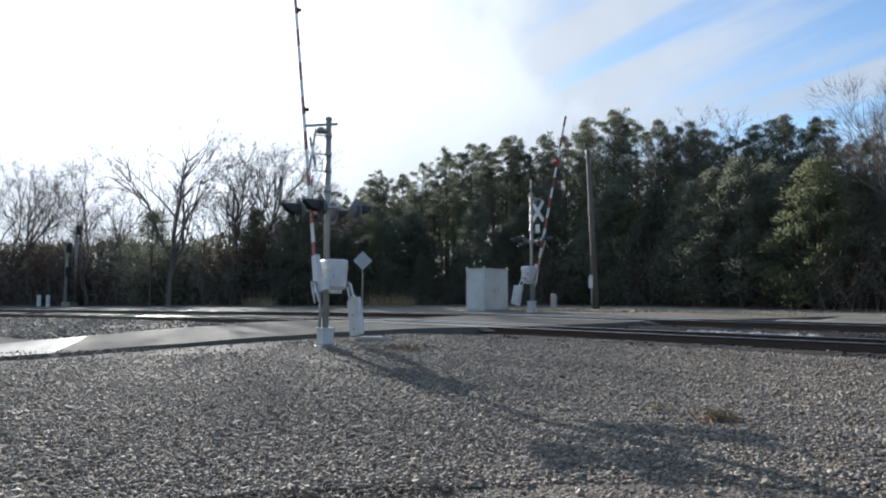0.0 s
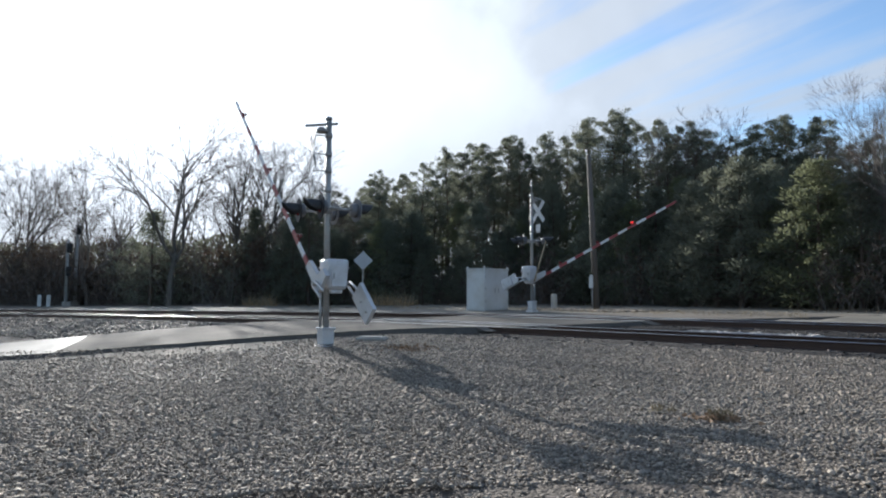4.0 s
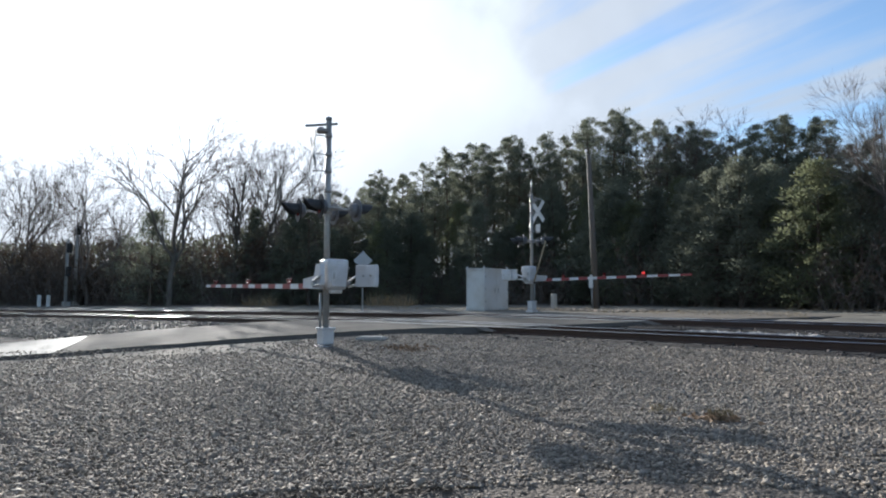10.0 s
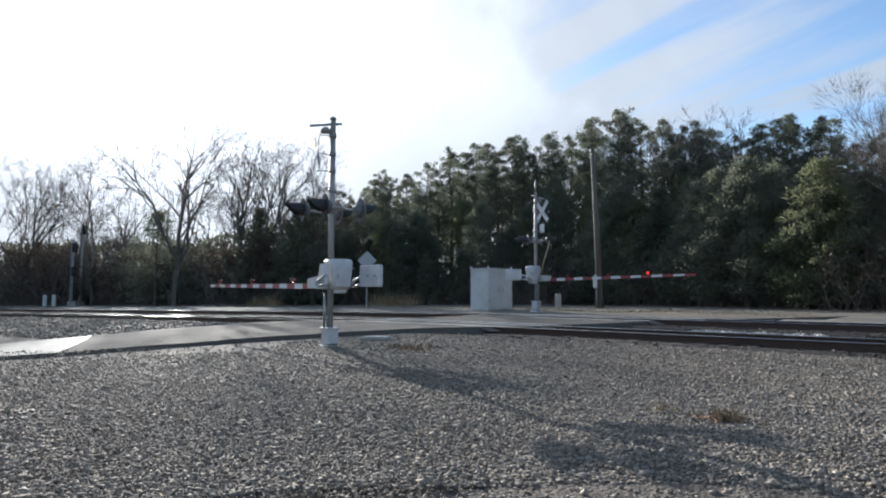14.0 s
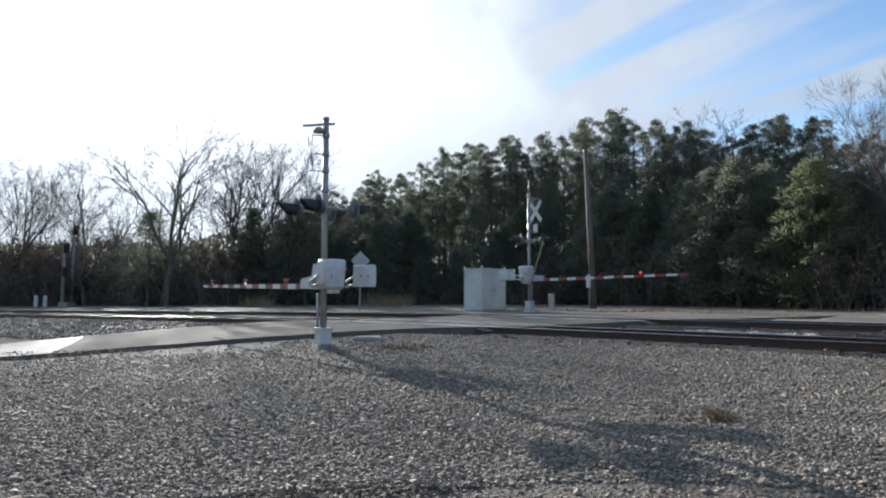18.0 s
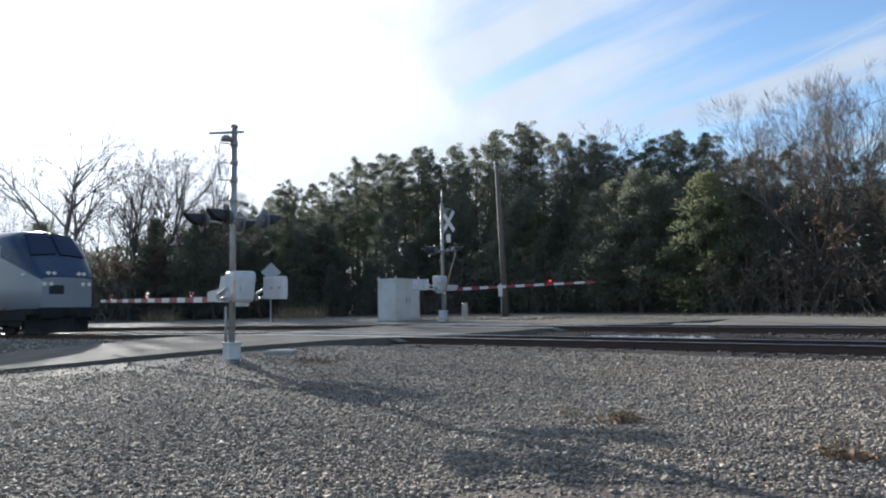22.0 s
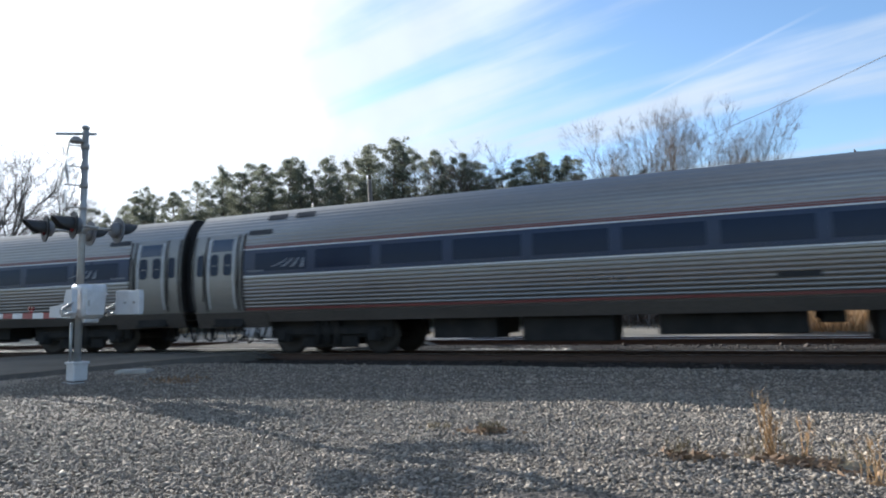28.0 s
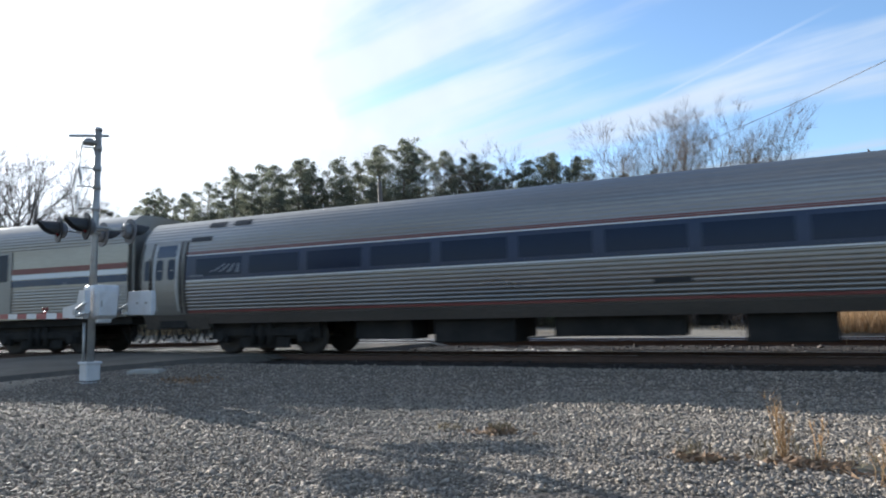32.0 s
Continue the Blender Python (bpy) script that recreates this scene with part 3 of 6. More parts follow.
def crossing_signal(place, turn, face, lamp_face, height, reach, label):
    """Local axes: x along the lowered arm, y towards the waiting drivers. face, lamp_face: the turns of the crossbuck and of the lamps."""
    sig = thing("crossing_signal", label, "crossing signal", pose(*place, 0, 0, turn), group="crossing signals with gates")
    piv = 1.33
    b = bmesh.new()
    box(b, (0, 0, -0.04), (0.38, 0.38, 0.10), 0.02)
    box(b, (0, 0, 0.20), (0.28, 0.28, 0.34), 0.03)
    box(b, (0, 0, 0.37), (0.32, 0.32, 0.05), 0.015)
    part("base", b, M_ALU, sig, "silver-painted cast base")
    b = rod(bmesh.new(), (0, 0, 0.3), (0, 0, height), 0.068, 0.062, 16)
    lathe(b, [(0.073, 0), (0.073, 0.04), (0.05, 0.07)], seg=16, at=(0, 0, height - 0.01))
    part("mast", b, M_MAST, sig, "grey round steel mast")
    b = rod(bmesh.new(), (0.05, 0.11, 0.36), (0.05, 0.11, piv - 0.2), 0.028, seg=10)
    part("conduit", b, M_MAST, sig, "grey conduit pipe")
    # gate mechanism
    b = box(bmesh.new(), (-0.02, -0.17, piv + 0.20), (0.47, 0.53, 0.66), 0.0)
    for v in b.verts:
        if v.co.z < piv:
            v.co.x, v.co.y = -0.02 + (v.co.x + 0.02) * 0.86, -0.17 + (v.co.y + 0.17) * 0.86
    bmesh.ops.bevel(b, geom=b.edges[:], offset=0.085, segments=5, profile=0.5, affect="EDGES")
    for f in b.faces:
        f.smooth = True
    box(b, (-0.02, -0.17, piv + 0.34), (0.455, 0.515, 0.025), 0.008)
    box(b, (-0.02, -0.17, piv - 0.16), (0.26, 0.30, 0.10), 0.03)
    mech = part("gate_mechanism", b, M_ALU, sig, "silver-painted gate motor box")
    b = box(bmesh.new(), (-0.245, -0.17, piv + 0.16), (0.03, 0.36, 0.46), 0.012)
    part("access_door", b, M_ALU, mech)
    part("latch", box(bmesh.new(), (-0.268, -0.04, piv + 0.16), (0.02, 0.03, 0.12), 0.006), M_MAST, mech)
    part("cover_cap", rod(bmesh.new(), (0.12, -0.41, piv + 0.2), (0.12, -0.43, piv + 0.2), 0.05, seg=12), M_MAST, mech)
    b = rod(bmesh.new(), (0, -0.56, piv), (0, 0.34, piv), 0.055, seg=14)
    part("shaft", b, M_MAST, mech)
    # the moving gate, turning about the shaft
    gate = new("gate_arm")
    gate.parent = sig
    gate.matrix_basis = pose(0, 0, piv)
    tagged(gate, "red and white striped gate arm with counterweights")
    b = bmesh.new()
    slab(b, [(-0.16, -0.12), (0.62, -0.10), (0.62, 0.10), (0.1, 0.16), (0.02, 0.42), (-0.20, 0.42), (-0.22, 0.0)], 0.15, 0.25, m=pose(0, 0, 0, 90, 0, 0) @ Matrix.Scale(-1, 4, (0, 0, 1)))
    bmesh.ops.recalc_face_normals(b, faces=b.faces[:])
    part("arm_bracket", b, M_ALU, gate, "silver bracket")
    for y, ln in ((-0.55, 0.42), (0.30, 0.42)):
        for dz in (-0.10, 0.10):
            part("counterweight_arm", rod(bmesh.new(), (0, y, dz * 0.6), (-ln, y, dz + 0.10), 0.03, 0.025, 8), M_ALU, gate)
        if y < 0:
            b = box(bmesh.new(), (-0.76, y, 0.17), (0.80, 0.09, 0.46), 0.010)
            box(b, (-0.84, y - 0.065, 0.17), (0.52, 0.06, 0.36), 0.010)
            box(b, (-0.40, y - 0.05, 0.06), (0.26, 0.06, 0.18), 0.015)
            w = part("counterweight", b, M_ALU, gate, "silver cast counterweight plate")
            for dx in (-0.18, 0.12):
                part("bolt", rod(bmesh.new(), (-0.84 + dx, y - 0.12, 0.17), (-0.84 + dx, y + 0.08, 0.17), 0.022, seg=6), M_MAST, w)
    n, x0 = int((reach - 0.5) / 0.41), 0.5
    step = (reach - x0) / n
    for k in range(n):
        a, c = x0 + k * step, x0 + (k + 1) * step
        wa, wc = 0.060 - 0.022 * k / n, 0.060 - 0.022 * (k + 1) / n
        b = bmesh.new()
        ring = [[b.verts.new((x, 0.20 + sy * (0.016), sz * w - 0.06)) for sy, sz in ((-1, -1), (1, -1), (1, 1), (-1, 1))] for x, w in ((a, wa), (c, wc))]
        for i in range(4):
            b.faces.new((ring[0][i], ring[1][i], ring[1][(i + 1) % 4], ring[0][(i + 1) % 4]))
        b.faces.new(ring[0])
        b.faces.new(ring[1][::-1])
        bmesh.ops.recalc_face_normals(b, faces=b.faces[:])
        part("arm_stripe", b, M_RED if k % 2 == 0 else M_WHITE, gate)
    for frac, lit in ((0.71, True), (0.45, False), (0.15, False)) if turn < 90 else ((0.88, False), (0.51, False), (0.14, False)):
        x = x0 + (reach - x0) * frac
        lift = -0.005 - 0.022 * frac
        b = box(bmesh.new(), (x, 0.20, lift + 0.02), (0.10, 0.05, 0.05), 0.01)
        lamp = part("arm_lamp", b, M_RED, gate, "small red arm lamp")
        for s in (-1, 1):
            b = lathe(bmesh.new(), [(0.040, -0.02), (0.045, 0.0), (0.035, 0.02)], "Y", 14, (x, 0.20 + s * 0.035, lift + 0.09))
            part("lens", b, M_REDLIT if lit else M_REDLENS, lamp)
    GATES.append(gate)
    # lamps on a cross arm, two facing each way
    F = pose(0, 0, 2.92, 0, 0, lamp_face)
    b = rod(bmesh.new(), F @ Vector((-0.46, 0, 0)), F @ Vector((0.46, 0, 0)), 0.032, seg=10)
    box(b, (0, 0, 2.92), (0.18, 0.18, 0.16), 0.02)
    part("cross_arm", b, M_MAST, sig, "grey lamp cross arm")
    for sx in (-1, 1):
        for sy in (-1, 1):
            m = F @ pose(sx * 0.42, sy * 0.46, 0, 0, 0, -18 if sy > 0 else 170)
            b = rod(bmesh.new(), m @ Vector((0.14 if sy > 0 else 0, -0.44, 0)), m @ Vector((0, -0.03, 0)), 0.025, seg=8)
            c = lathe(bmesh.new(), [(0.10, -0.14), (0.15, -0.10), (0.16, 0.0)], "Y", 20)
            bmesh.ops.transform(c, matrix=m, verts=c.verts[:])
            head = part("flasher", c, M_DISC, sig, "dark grey round flashing lamp")
            part("lamp_bracket", b, M_MAST, head)
            c = lathe(bmesh.new(), [(0.250, -0.012), (0.255, 0.0), (0.250, 0.012)], "Y", 28)
            bmesh.ops.transform(c, matrix=m, verts=c.verts[:])
            part("target_disc", c, M_BLACK if sy > 0 else M_DISC, head, "round backing disc")
            c = lathe(bmesh.new(), [(0.13, 0.012), (0.14, 0.02), (0.10, 0.05), (0.03, 0.06)], "Y", 20)
            bmesh.ops.transform(c, matrix=m, verts=c.verts[:])
            part("red_lens", c, M_REDLENS, head, "dark red glass lens")
            c = bmesh.new()
            hood = []
            for y in (0.01, 0.36):
                hood.append([[c.verts.new(m @ Vector((r * math.sin(a), y * (0.30 + 0.74 * max(0.0, math.cos(a * 0.72)) ** 0.7), r * math.cos(a)))) for a in [radians(-125 + 250 * k / 14) for k in range(15)]] for r in (0.155, 0.148)])
            for k in range(14):
                for r in (0, 1):
                    c.faces.new((hood[0][r][k], hood[1][r][k], hood[1][r][k + 1], hood[0][r][k + 1]))
                c.faces.new((hood[1][0][k], hood[1][1][k], hood[1][1][k + 1], hood[1][0][k + 1]))
            bmesh.ops.recalc_face_normals(c, faces=c.faces[:])
            part("hood", c, M_BLACK, head)
    # crossbuck
    top = height - 0.72
    m = pose(0, 0, top, 0, 0, face) @ pose(0, 0.34, 0)
    for k, s in enumerate((-1, 1)):
        b = box(bmesh.new(), (0, 0, 0), (1.14, 0.006, 0.20), 0)
        bmesh.ops.transform(b, matrix=m @ pose(0, 0.008 * k, 0, 0, s * 48, 0), verts=b.verts[:])
        bl = part("crossbuck_blade", b, M_WHITE, sig, "white crossbuck blade")
        b = bmesh.new()
        for a, l in ((-0.33, 0.38), (0.32, 0.40)):
            box(b, (a, 0, 0), (l, 0.004, 0.09))
        bmesh.ops.transform(b, matrix=m @ pose(0, 0.008 * k + 0.0065, 0, 0, s * 48, 0), verts=b.verts[:])
        part("letter_bar", b, M_BLACK, bl)
    b = box(bmesh.new(), (0, 0, 0), (0.30, 0.006, 0.36), 0)
    bmesh.ops.transform(b, matrix=m @ pose(0, 0, -0.72), verts=b.verts[:])
    pl = part("track_count_plate", b, M_WHITE, sig, "small white plate under the crossbuck")
    b = box(bmesh.new(), (0, 0, 0), (0.16, 0.005, 0.18), 0)
    bmesh.ops.transform(b, matrix=m @ pose(0, 0.0068, -0.70), verts=b.verts[:])
    part("letter_bar", b, M_BLACK, pl)
    for dz in (0.36, -0.05, -0.42, -0.85):
        b = bmesh.new()
        q = pose(0, 0, top + dz, 0, 0, face)
        rod(b, q @ Vector((0, 0.05, 0)), q @ Vector((0, 0.34, -0.01)), 0.014, seg=6)
        rod(b, q @ Vector((0, 0, -0.05)), q @ Vector((0, 0, 0.05)), 0.079, seg=14)
        part("sign_bracket", b, M_MAST, sig)
    q = pose(0, 0, height - 0.13, 0, 0, face)
    b = box(bmesh.new(), (0, 0, 0), (0.06, 0.72, 0.05), 0.01)
    bmesh.ops.transform(b, matrix=q @ pose(0, 0.16, 0, -9), verts=b.verts[:])
    part("top_bar", b, M_MAST, sig)
    b = lathe(bmesh.new(), [(0.02, 0.10), (0.06, 0.10), (0.13, 0.03), (0.15, 0.0), (0.14, -0.01)], at=q @ Vector((0, 0.16, -0.16)), seg=18)
    part("bell", b, M_MAST, sig, "small crossing bell")
    return sig


NEAR_AT, FAR_AT = (-11.55, -5.88, -0.27), (-16.25, 8.40, 0.21)
crossing_signal(NEAR_AT, 170.0, -15.0, 7.0, 4.92, 7.4, "crossing signal on grey mast with lowering striped gate")
FAR = crossing_signal(FAR_AT, -3.0, -14.0, -37.0, 4.92, 6.9, "crossing signal beside the equipment cabinet, gate lowering")

part("antenna", rod(bmesh.new(), (0, 0, 4.9), (0, 0, 5.55), 0.03, 0.02, 8), M_MAST, FAR, "thin rod above the mast")
part("stay_rod", rod(bmesh.new(), (0.92, -0.25, 2.86), (0.28, -0.20, 1.22), 0.026, seg=8), M_STAY, FAR, "tan diagonal stay rod")


def cabinet():
    cab = thing("equipment_cabinet", "pale grey steel signal equipment cabinet on legs", "cabinet", pose(-19.5, 9.45, 0.07))
    b = box(bmesh.new(), (0, 0, 1.02), (1.03, 1.73, 1.84), 0.015)
    part("body", b, M_CABINET, cab)
    b = box(bmesh.new(), (0, 0, 1.97), (1.13, 1.83, 0.06), 0.015)
    part("roof", b, M_CABINET, cab)
    for k, y in enumerate((-0.42, 0.42)):
        b = box(bmesh.new(), (0.522, y, 1.03), (0.02, 0.80, 1.70), 0.008)
        d = part("door", b, M_CABINET, cab)
        b = box(bmesh.new(), (0.548, y + (0.3 if k == 0 else -0.3), 1.0), (0.03, 0.04, 0.20), 0.008)
        part("handle", b, M_MAST, d)
        for h in range(3):
            part("hinge", rod(bmesh.new(), (0.54, y - (0.39 if k == 0 else -0.39), 0.45 + 0.55 * h), (0.54, y - (0.39 if k == 0 else -0.39), 0.57 + 0.55 * h), 0.016, seg=6), M_MAST, d)
    b = box(bmesh.new(), (0, -0.875, 1.03), (0.86, 0.02, 1.70), 0.008)
    part("side_panel", b, M_CABINET, cab)
    for x in (-0.5, 0.5):
        for y in (-0.85, 0.85):
            b = box(bmesh.new(), (x, y, 1.03), (0.07, 0.07, 2.12), 0.01)
            part("corner_post", b, M_CABINET, cab)
    b = box(bmesh.new(), (0, 0, 0.05), (1.2, 1.9, 0.10), 0.01)
    part("footing", b, M_CONCRETE, cab, "concrete footing")


def utility_pole():
    up = thing("utility_pole", "weathered leaning wooden utility pole with small grey boxes", "utility pole", pose(-16.4, 14.0, 0.14))
    top = Vector((-0.36, 0, 7.65))
    part("pole", rod(bmesh.new(), (0, 0, -0.1), top, 0.16, 0.105, 12), M_WOOD, up)
    box_m = M_CABINET
    b = box(bmesh.new(), (-0.20, -0.12, 1.35), (0.22, 0.16, 0.55), 0.02)
    mt = part("meter_box", b, box_m, up, "grey meter box")
    part("meter", lathe(bmesh.new(), [(0.09, 0), (0.09, 0.08), (0.05, 0.10)], at=(-0.20, -0.12, 1.62), seg=14), box_m, mt)
    part("conduit", rod(bmesh.new(), (-0.17, -0.13, 0), (-0.17, -0.13, 1.1), 0.03, seg=8), M_MAST, up)
    part("pole_top_pin", rod(bmesh.new(), top + Vector((0.06, -0.05, -0.3)), top + Vector((-0.10, -0.05, 0.18)), 0.03, seg=8), M_MAST, up)
    part("insulator", lathe(bmesh.new(), [(0.03, 0), (0.055, 0.03), (0.04, 0.06), (0.055, 0.09), (0.02, 0.12)], at=top + Vector((-0.10, -0.05, 0.16)), seg=10), M_WHITE, up)


def small_things():
    b = box(bmesh.new(), (0, 0, 0.34), (0.22, 0.22, 0.68), 0.03)
    lathe(b, [(0.12, 0.68), (0.14, 0.70), (0.10, 0.75)], seg=12)
    tagged(part("marker_post", b, M_CONCRETE, at=pose(-17.0, 11.2, 0.17)), "short grey concrete marker post by the far signal", "marker post")
    b = box(bmesh.new(), (0, 0, 0.0), (0.66, 0.42, 0.10), 0.015)
    hb = thing("junction_box_lid", "pale concrete cable box set in gravel by the mast", "cable box", pose(-11.62, -4.5, -0.20, 0, 0, 28))
    part("frame", b, M_CONCRETE, hb)
    part("lid", box(bmesh.new(), (0, 0, 0.06), (0.56, 0.34, 0.025), 0.008), M_CONCRETE, hb)
    # paper scrap
    bm = bmesh.new()
    g = [[bm.verts.new((0.06 * i, 0.05 * j, 0.015 + 0.025 * noise.noise((i, j, 4)))) for i in range(3)] for j in range(3)]
    for j in range(2):
        for i in range(2):
            bm.faces.new((g[j][i], g[j][i + 1], g[j + 1][i + 1], g[j + 1][i]))
    ob = part("paper_scrap", bm, M_CABINET, at=pose(-10.95, -11.35, lie(-10.9, -11.3) + 0.065, 0, 0, 20))
    sm = ob.modifiers.new("thickness", "SOLIDIFY")
    sm.thickness = 0.004
    tagged(ob, "crumpled white paper scrap lying on gravel", "litter")
    # diamond sign seen from behind, beyond the tracks
    sg = thing("diamond_sign", "back of a silver diamond road sign on post", "road sign", pose(-25.55, 7.0, 0.0, 0, 0, 46))
    part("post", box(bmesh.new(), (0, 0.03, 1.2), (0.06, 0.04, 2.5), 0.006), M_MAST, sg)
    b = box(bmesh.new(), (0, 0, 0), (0.68, 0.008, 0.68), 0.0)
    bmesh.ops.transform(b, matrix=pose(0, 0, 2.56, 0, 45, 0), verts=b.verts[:])
    part("panel", b, M_SHED, sg)
    # wayside signal pair down the line
    for x, y, h, heads in ((-71.3, 8.0, 6.6, 2), (-73.0, 9.4, 8.6, 1)):
        z = lie(x, y)
        s = thing("wayside_signal", "slim railway wayside signal mast down the line", "railway signal", pose(x, y, z), group="wayside signals")
        part("mast", rod(bmesh.new(), (0, 0, -0.1), (0, 0, h), 0.09, 0.08, 10), M_MAST, s)
        part("base", box(bmesh.new(), (0, 0, 0.2), (0.6, 0.6, 0.5), 0.03), M_CONCRETE, s)
        for k in range(heads):
            q = h - 0.9 - 2.3 * k
            hd = part("signal_head", box(bmesh.new(), (0.30, 0.0, q), (0.30, 0.46, 0.95), 0.05), M_BLACK, s, "black signal head")
            for j in range(2):
                part("hood", rod(bmesh.new(), (0.40, 0, q + 0.22 - 0.42 * j), (0.68, 0, q + 0.20 - 0.42 * j), 0.12, 0.12, 12), M_BLACK, hd)
        part("ladder", box(bmesh.new(), (-0.22, 0, h / 2), (0.04, 0.30, h - 0.4), 0.005), M_MAST, s)
    for dx in (0, -0.55):
        tagged(part("relay_post", box(bmesh.new(), (0, 0, 0.55), (0.30, 0.28, 1.1), 0.03), M_CABINET, at=pose(-69.5 + dx, 5.9 + 1.1 * dx, lie(-69.5, 7) - 0.02)), "small pale relay post beside the line", "relay box", "relay posts")
    # overhead cable
    cu = bpy.data.curves.new("overhead_cable", "CURVE")
    cu.dimensions, cu.bevel_depth, cu.bevel_resolution = "3D", 0.014, 2
    sp = cu.splines.new("POLY")
    a, c = Vector((-19.5, 66.0, 17.8)), Vector((8.5, 0.0, 7.9))
    pts = [a.lerp(c, k / 24) - Vector((0, 0, 2.6 * 4 * (k / 24) * (1 - k / 24) * 0.5)) for k in range(25)]
    sp.points.add(24)
    for p, v in zip(sp.points, pts):
        p.co = (*v, 1)
    cu.materials.append(M_CABLE)
    tagged(new("overhead_cable", cu), "thin dark overhead cable rising past the trees", "cable")


cabinet()
utility_pole()
small_things()

# ---- trees and brush ----
def blades(pts, dirs, length, width, rng, per, jitter=0.7):
    """Thin leaf triangles springing from each point, roughly along its direction."""
    P = np.repeat(pts, per, 0)
    D = np.repeat(dirs, per, 0) + rng.normal(0, jitter, (len(P), 3))
    D /= np.linalg.norm(D, axis=1, keepdims=True)
    S = np.cross(D, rng.normal(size=D.shape))
    S /= np.linalg.norm(S, axis=1, keepdims=True) + 1e-9
    ln = length * rng.uniform(0.6, 1.3, (len(P), 1))
    wd = width * rng.uniform(0.7, 1.3, (len(P), 1))
    a, b, c = P - S * wd * 0.5 + D * ln * 0.1, P + S * wd * 0.5 + D * ln * 0.1, P + D * ln
    V = np.stack([a, b, c], 1).reshape(-1, 3)
    F = np.arange(len(V)).reshape(-1, 3)
    return V, F


def limb_mesh(segs, sides=4):
    """Tapered limbs from rows of (p, q, r0, r1)."""
    V, F = [], []
    for p, q, r0, r1 in segs:
        d = (q - p)
        n = np.linalg.norm(d)
        if n < 1e-6:
            continue
        d = d / n
        u = np.cross(d, (0.31, 0.87, 0.39))
        u /= np.linalg.norm(u)
        w = np.cross(d, u)
        k0 = len(V)
        for c, r in ((p, r0), (q, r1)):
            for i in range(sides):
                a = 2 * math.pi * i / sides
                V.append(c + r * (math.cos(a) * u + math.sin(a) * w))
        for i in range(sides):
            j = (i + 1) % sides
            F.append((k0 + i, k0 + j, k0 + sides + j, k0 + sides + i))
    return np.array(V), F


def tree_thing(name, label, category, wood, leaf, m_wood, m_leaf, group, brush=False):
    t = thing(name, label, category, group=group)
    for part_name, shape, m in (("undergrowth" if brush else "trunk", wood, m_wood), ("foliage" if brush else "crown", leaf, m_leaf)):
        o = new(part_name, raw(part_name, shape[0], shape[1], [m], part_name == "trunk"))
        o.parent = t
        if part_name != "trunk":
            tagged(o, kind="stuff")
    return t


def puffs(rng, centres, radii, per, length, width, flat=0.75):
    """Clumps of needles: tufts thickest on the outside of each clump, pointing out and up."""
    n = len(centres)
    N = rng.normal(size=(n * per, 3))
    N /= np.linalg.norm(N, axis=1, keepdims=True)
    N[:, 2] = np.where(N[:, 2] < -0.55, -N[:, 2], N[:, 2])
    u = rng.uniform(0.05, 1.0, (n * per, 1)) ** 0.5 * rng.uniform(0.85, 1.3, (n * per, 1))
    lump = 1 + 0.22 * np.sin(N[:, :1] * 5 + np.repeat(centres[:, :1], per, 0) * 7) * np.sin(N[:, 1:2] * 4 + np.repeat(centres[:, 1:2], per, 0) * 5)
    P = np.repeat(centres, per, 0) + N * u * lump * np.repeat(radii, per)[:, None] * np.array([1, 1, flat])
    D = N * 0.9 + np.array([0, 0, 0.45])
    return blades(P, D, length, width, rng, 1, 0.45)


def trunk_segs(rng, h, r, lean=0.02):
    bow = rng.normal(0, lean, 2)
    at = lambda z: np.array([bow[0] * z * z / h, bow[1] * z * z / h, z])
    zs = np.linspace(-0.3, h, 10)
    return at, [(at(p), at(q), r * (1 - 0.9 * max(p, 0) / h), r * (1 - 0.9 * q / h)) for p, q in zip(zs, zs[1:])]


def pine_shape(seed, h, start, reach, clumps, per):
    """A tall pine: bare trunk, short crooked limbs, and rounded clumps of needles with gaps between them."""
    rng = np.random.default_rng(seed)
    at, segs = trunk_segs(rng, h, 0.010 * h + 0.03)
    C, R = [], []
    turn = rng.uniform(0, 6.28)
    for k in range(clumps):
        u = ((k + rng.uniform(0.1, 0.9)) / clumps) ** 0.85
        z = h * (start + (0.985 - start) * u)
        turn += 2.4 + rng.normal(0, 0.5)
        out = reach * (0.92 - 0.74 * u ** 1.5) * rng.uniform(0.35, 1.05) * (0.7 if u < 0.15 else 1.0)
        r = (0.92 - 0.40 * u) * rng.uniform(0.75, 1.25)
        p = at(z)
        d = np.array([math.cos(turn), math.sin(turn), rng.uniform(0.0, 0.7)])
        mid = p + d * out * 0.55 + np.array([0, 0, -0.05 * out])
        end = p + d * out + np.array([0, 0, 0.12 * out])
        segs += [(p, mid, 0.035 + 0.01 * out, 0.03), (mid, end, 0.03, 0.012)]
        for j in range(3):
            C.append(end + rng.normal(0, 0.58 * r, 3) * (j > 0))
            R.append(r * (0.68, 0.5, 0.42)[j])
        if out > 0.5 * reach:
            C.append(mid + rng.normal(0, 0.3, 3))
            R.append(r * 0.5)
    C.append(at(h) - np.array([0, 0, 0.35]))
    R.append(0.5)
    # a few dead stubs below the crown
    for k in range(7):
        z, t = h * rng.uniform(0.2, start + 0.05), rng.uniform(0, 6.28)
        segs.append((at(z), at(z) + np.array([math.cos(t), math.sin(t), 0.1]) * rng.uniform(0.4, 1.3), 0.03, 0.01))
    return limb_mesh(segs, 5), puffs(rng, np.array(C), np.array(R), per, 0.22, 0.056, 0.95)


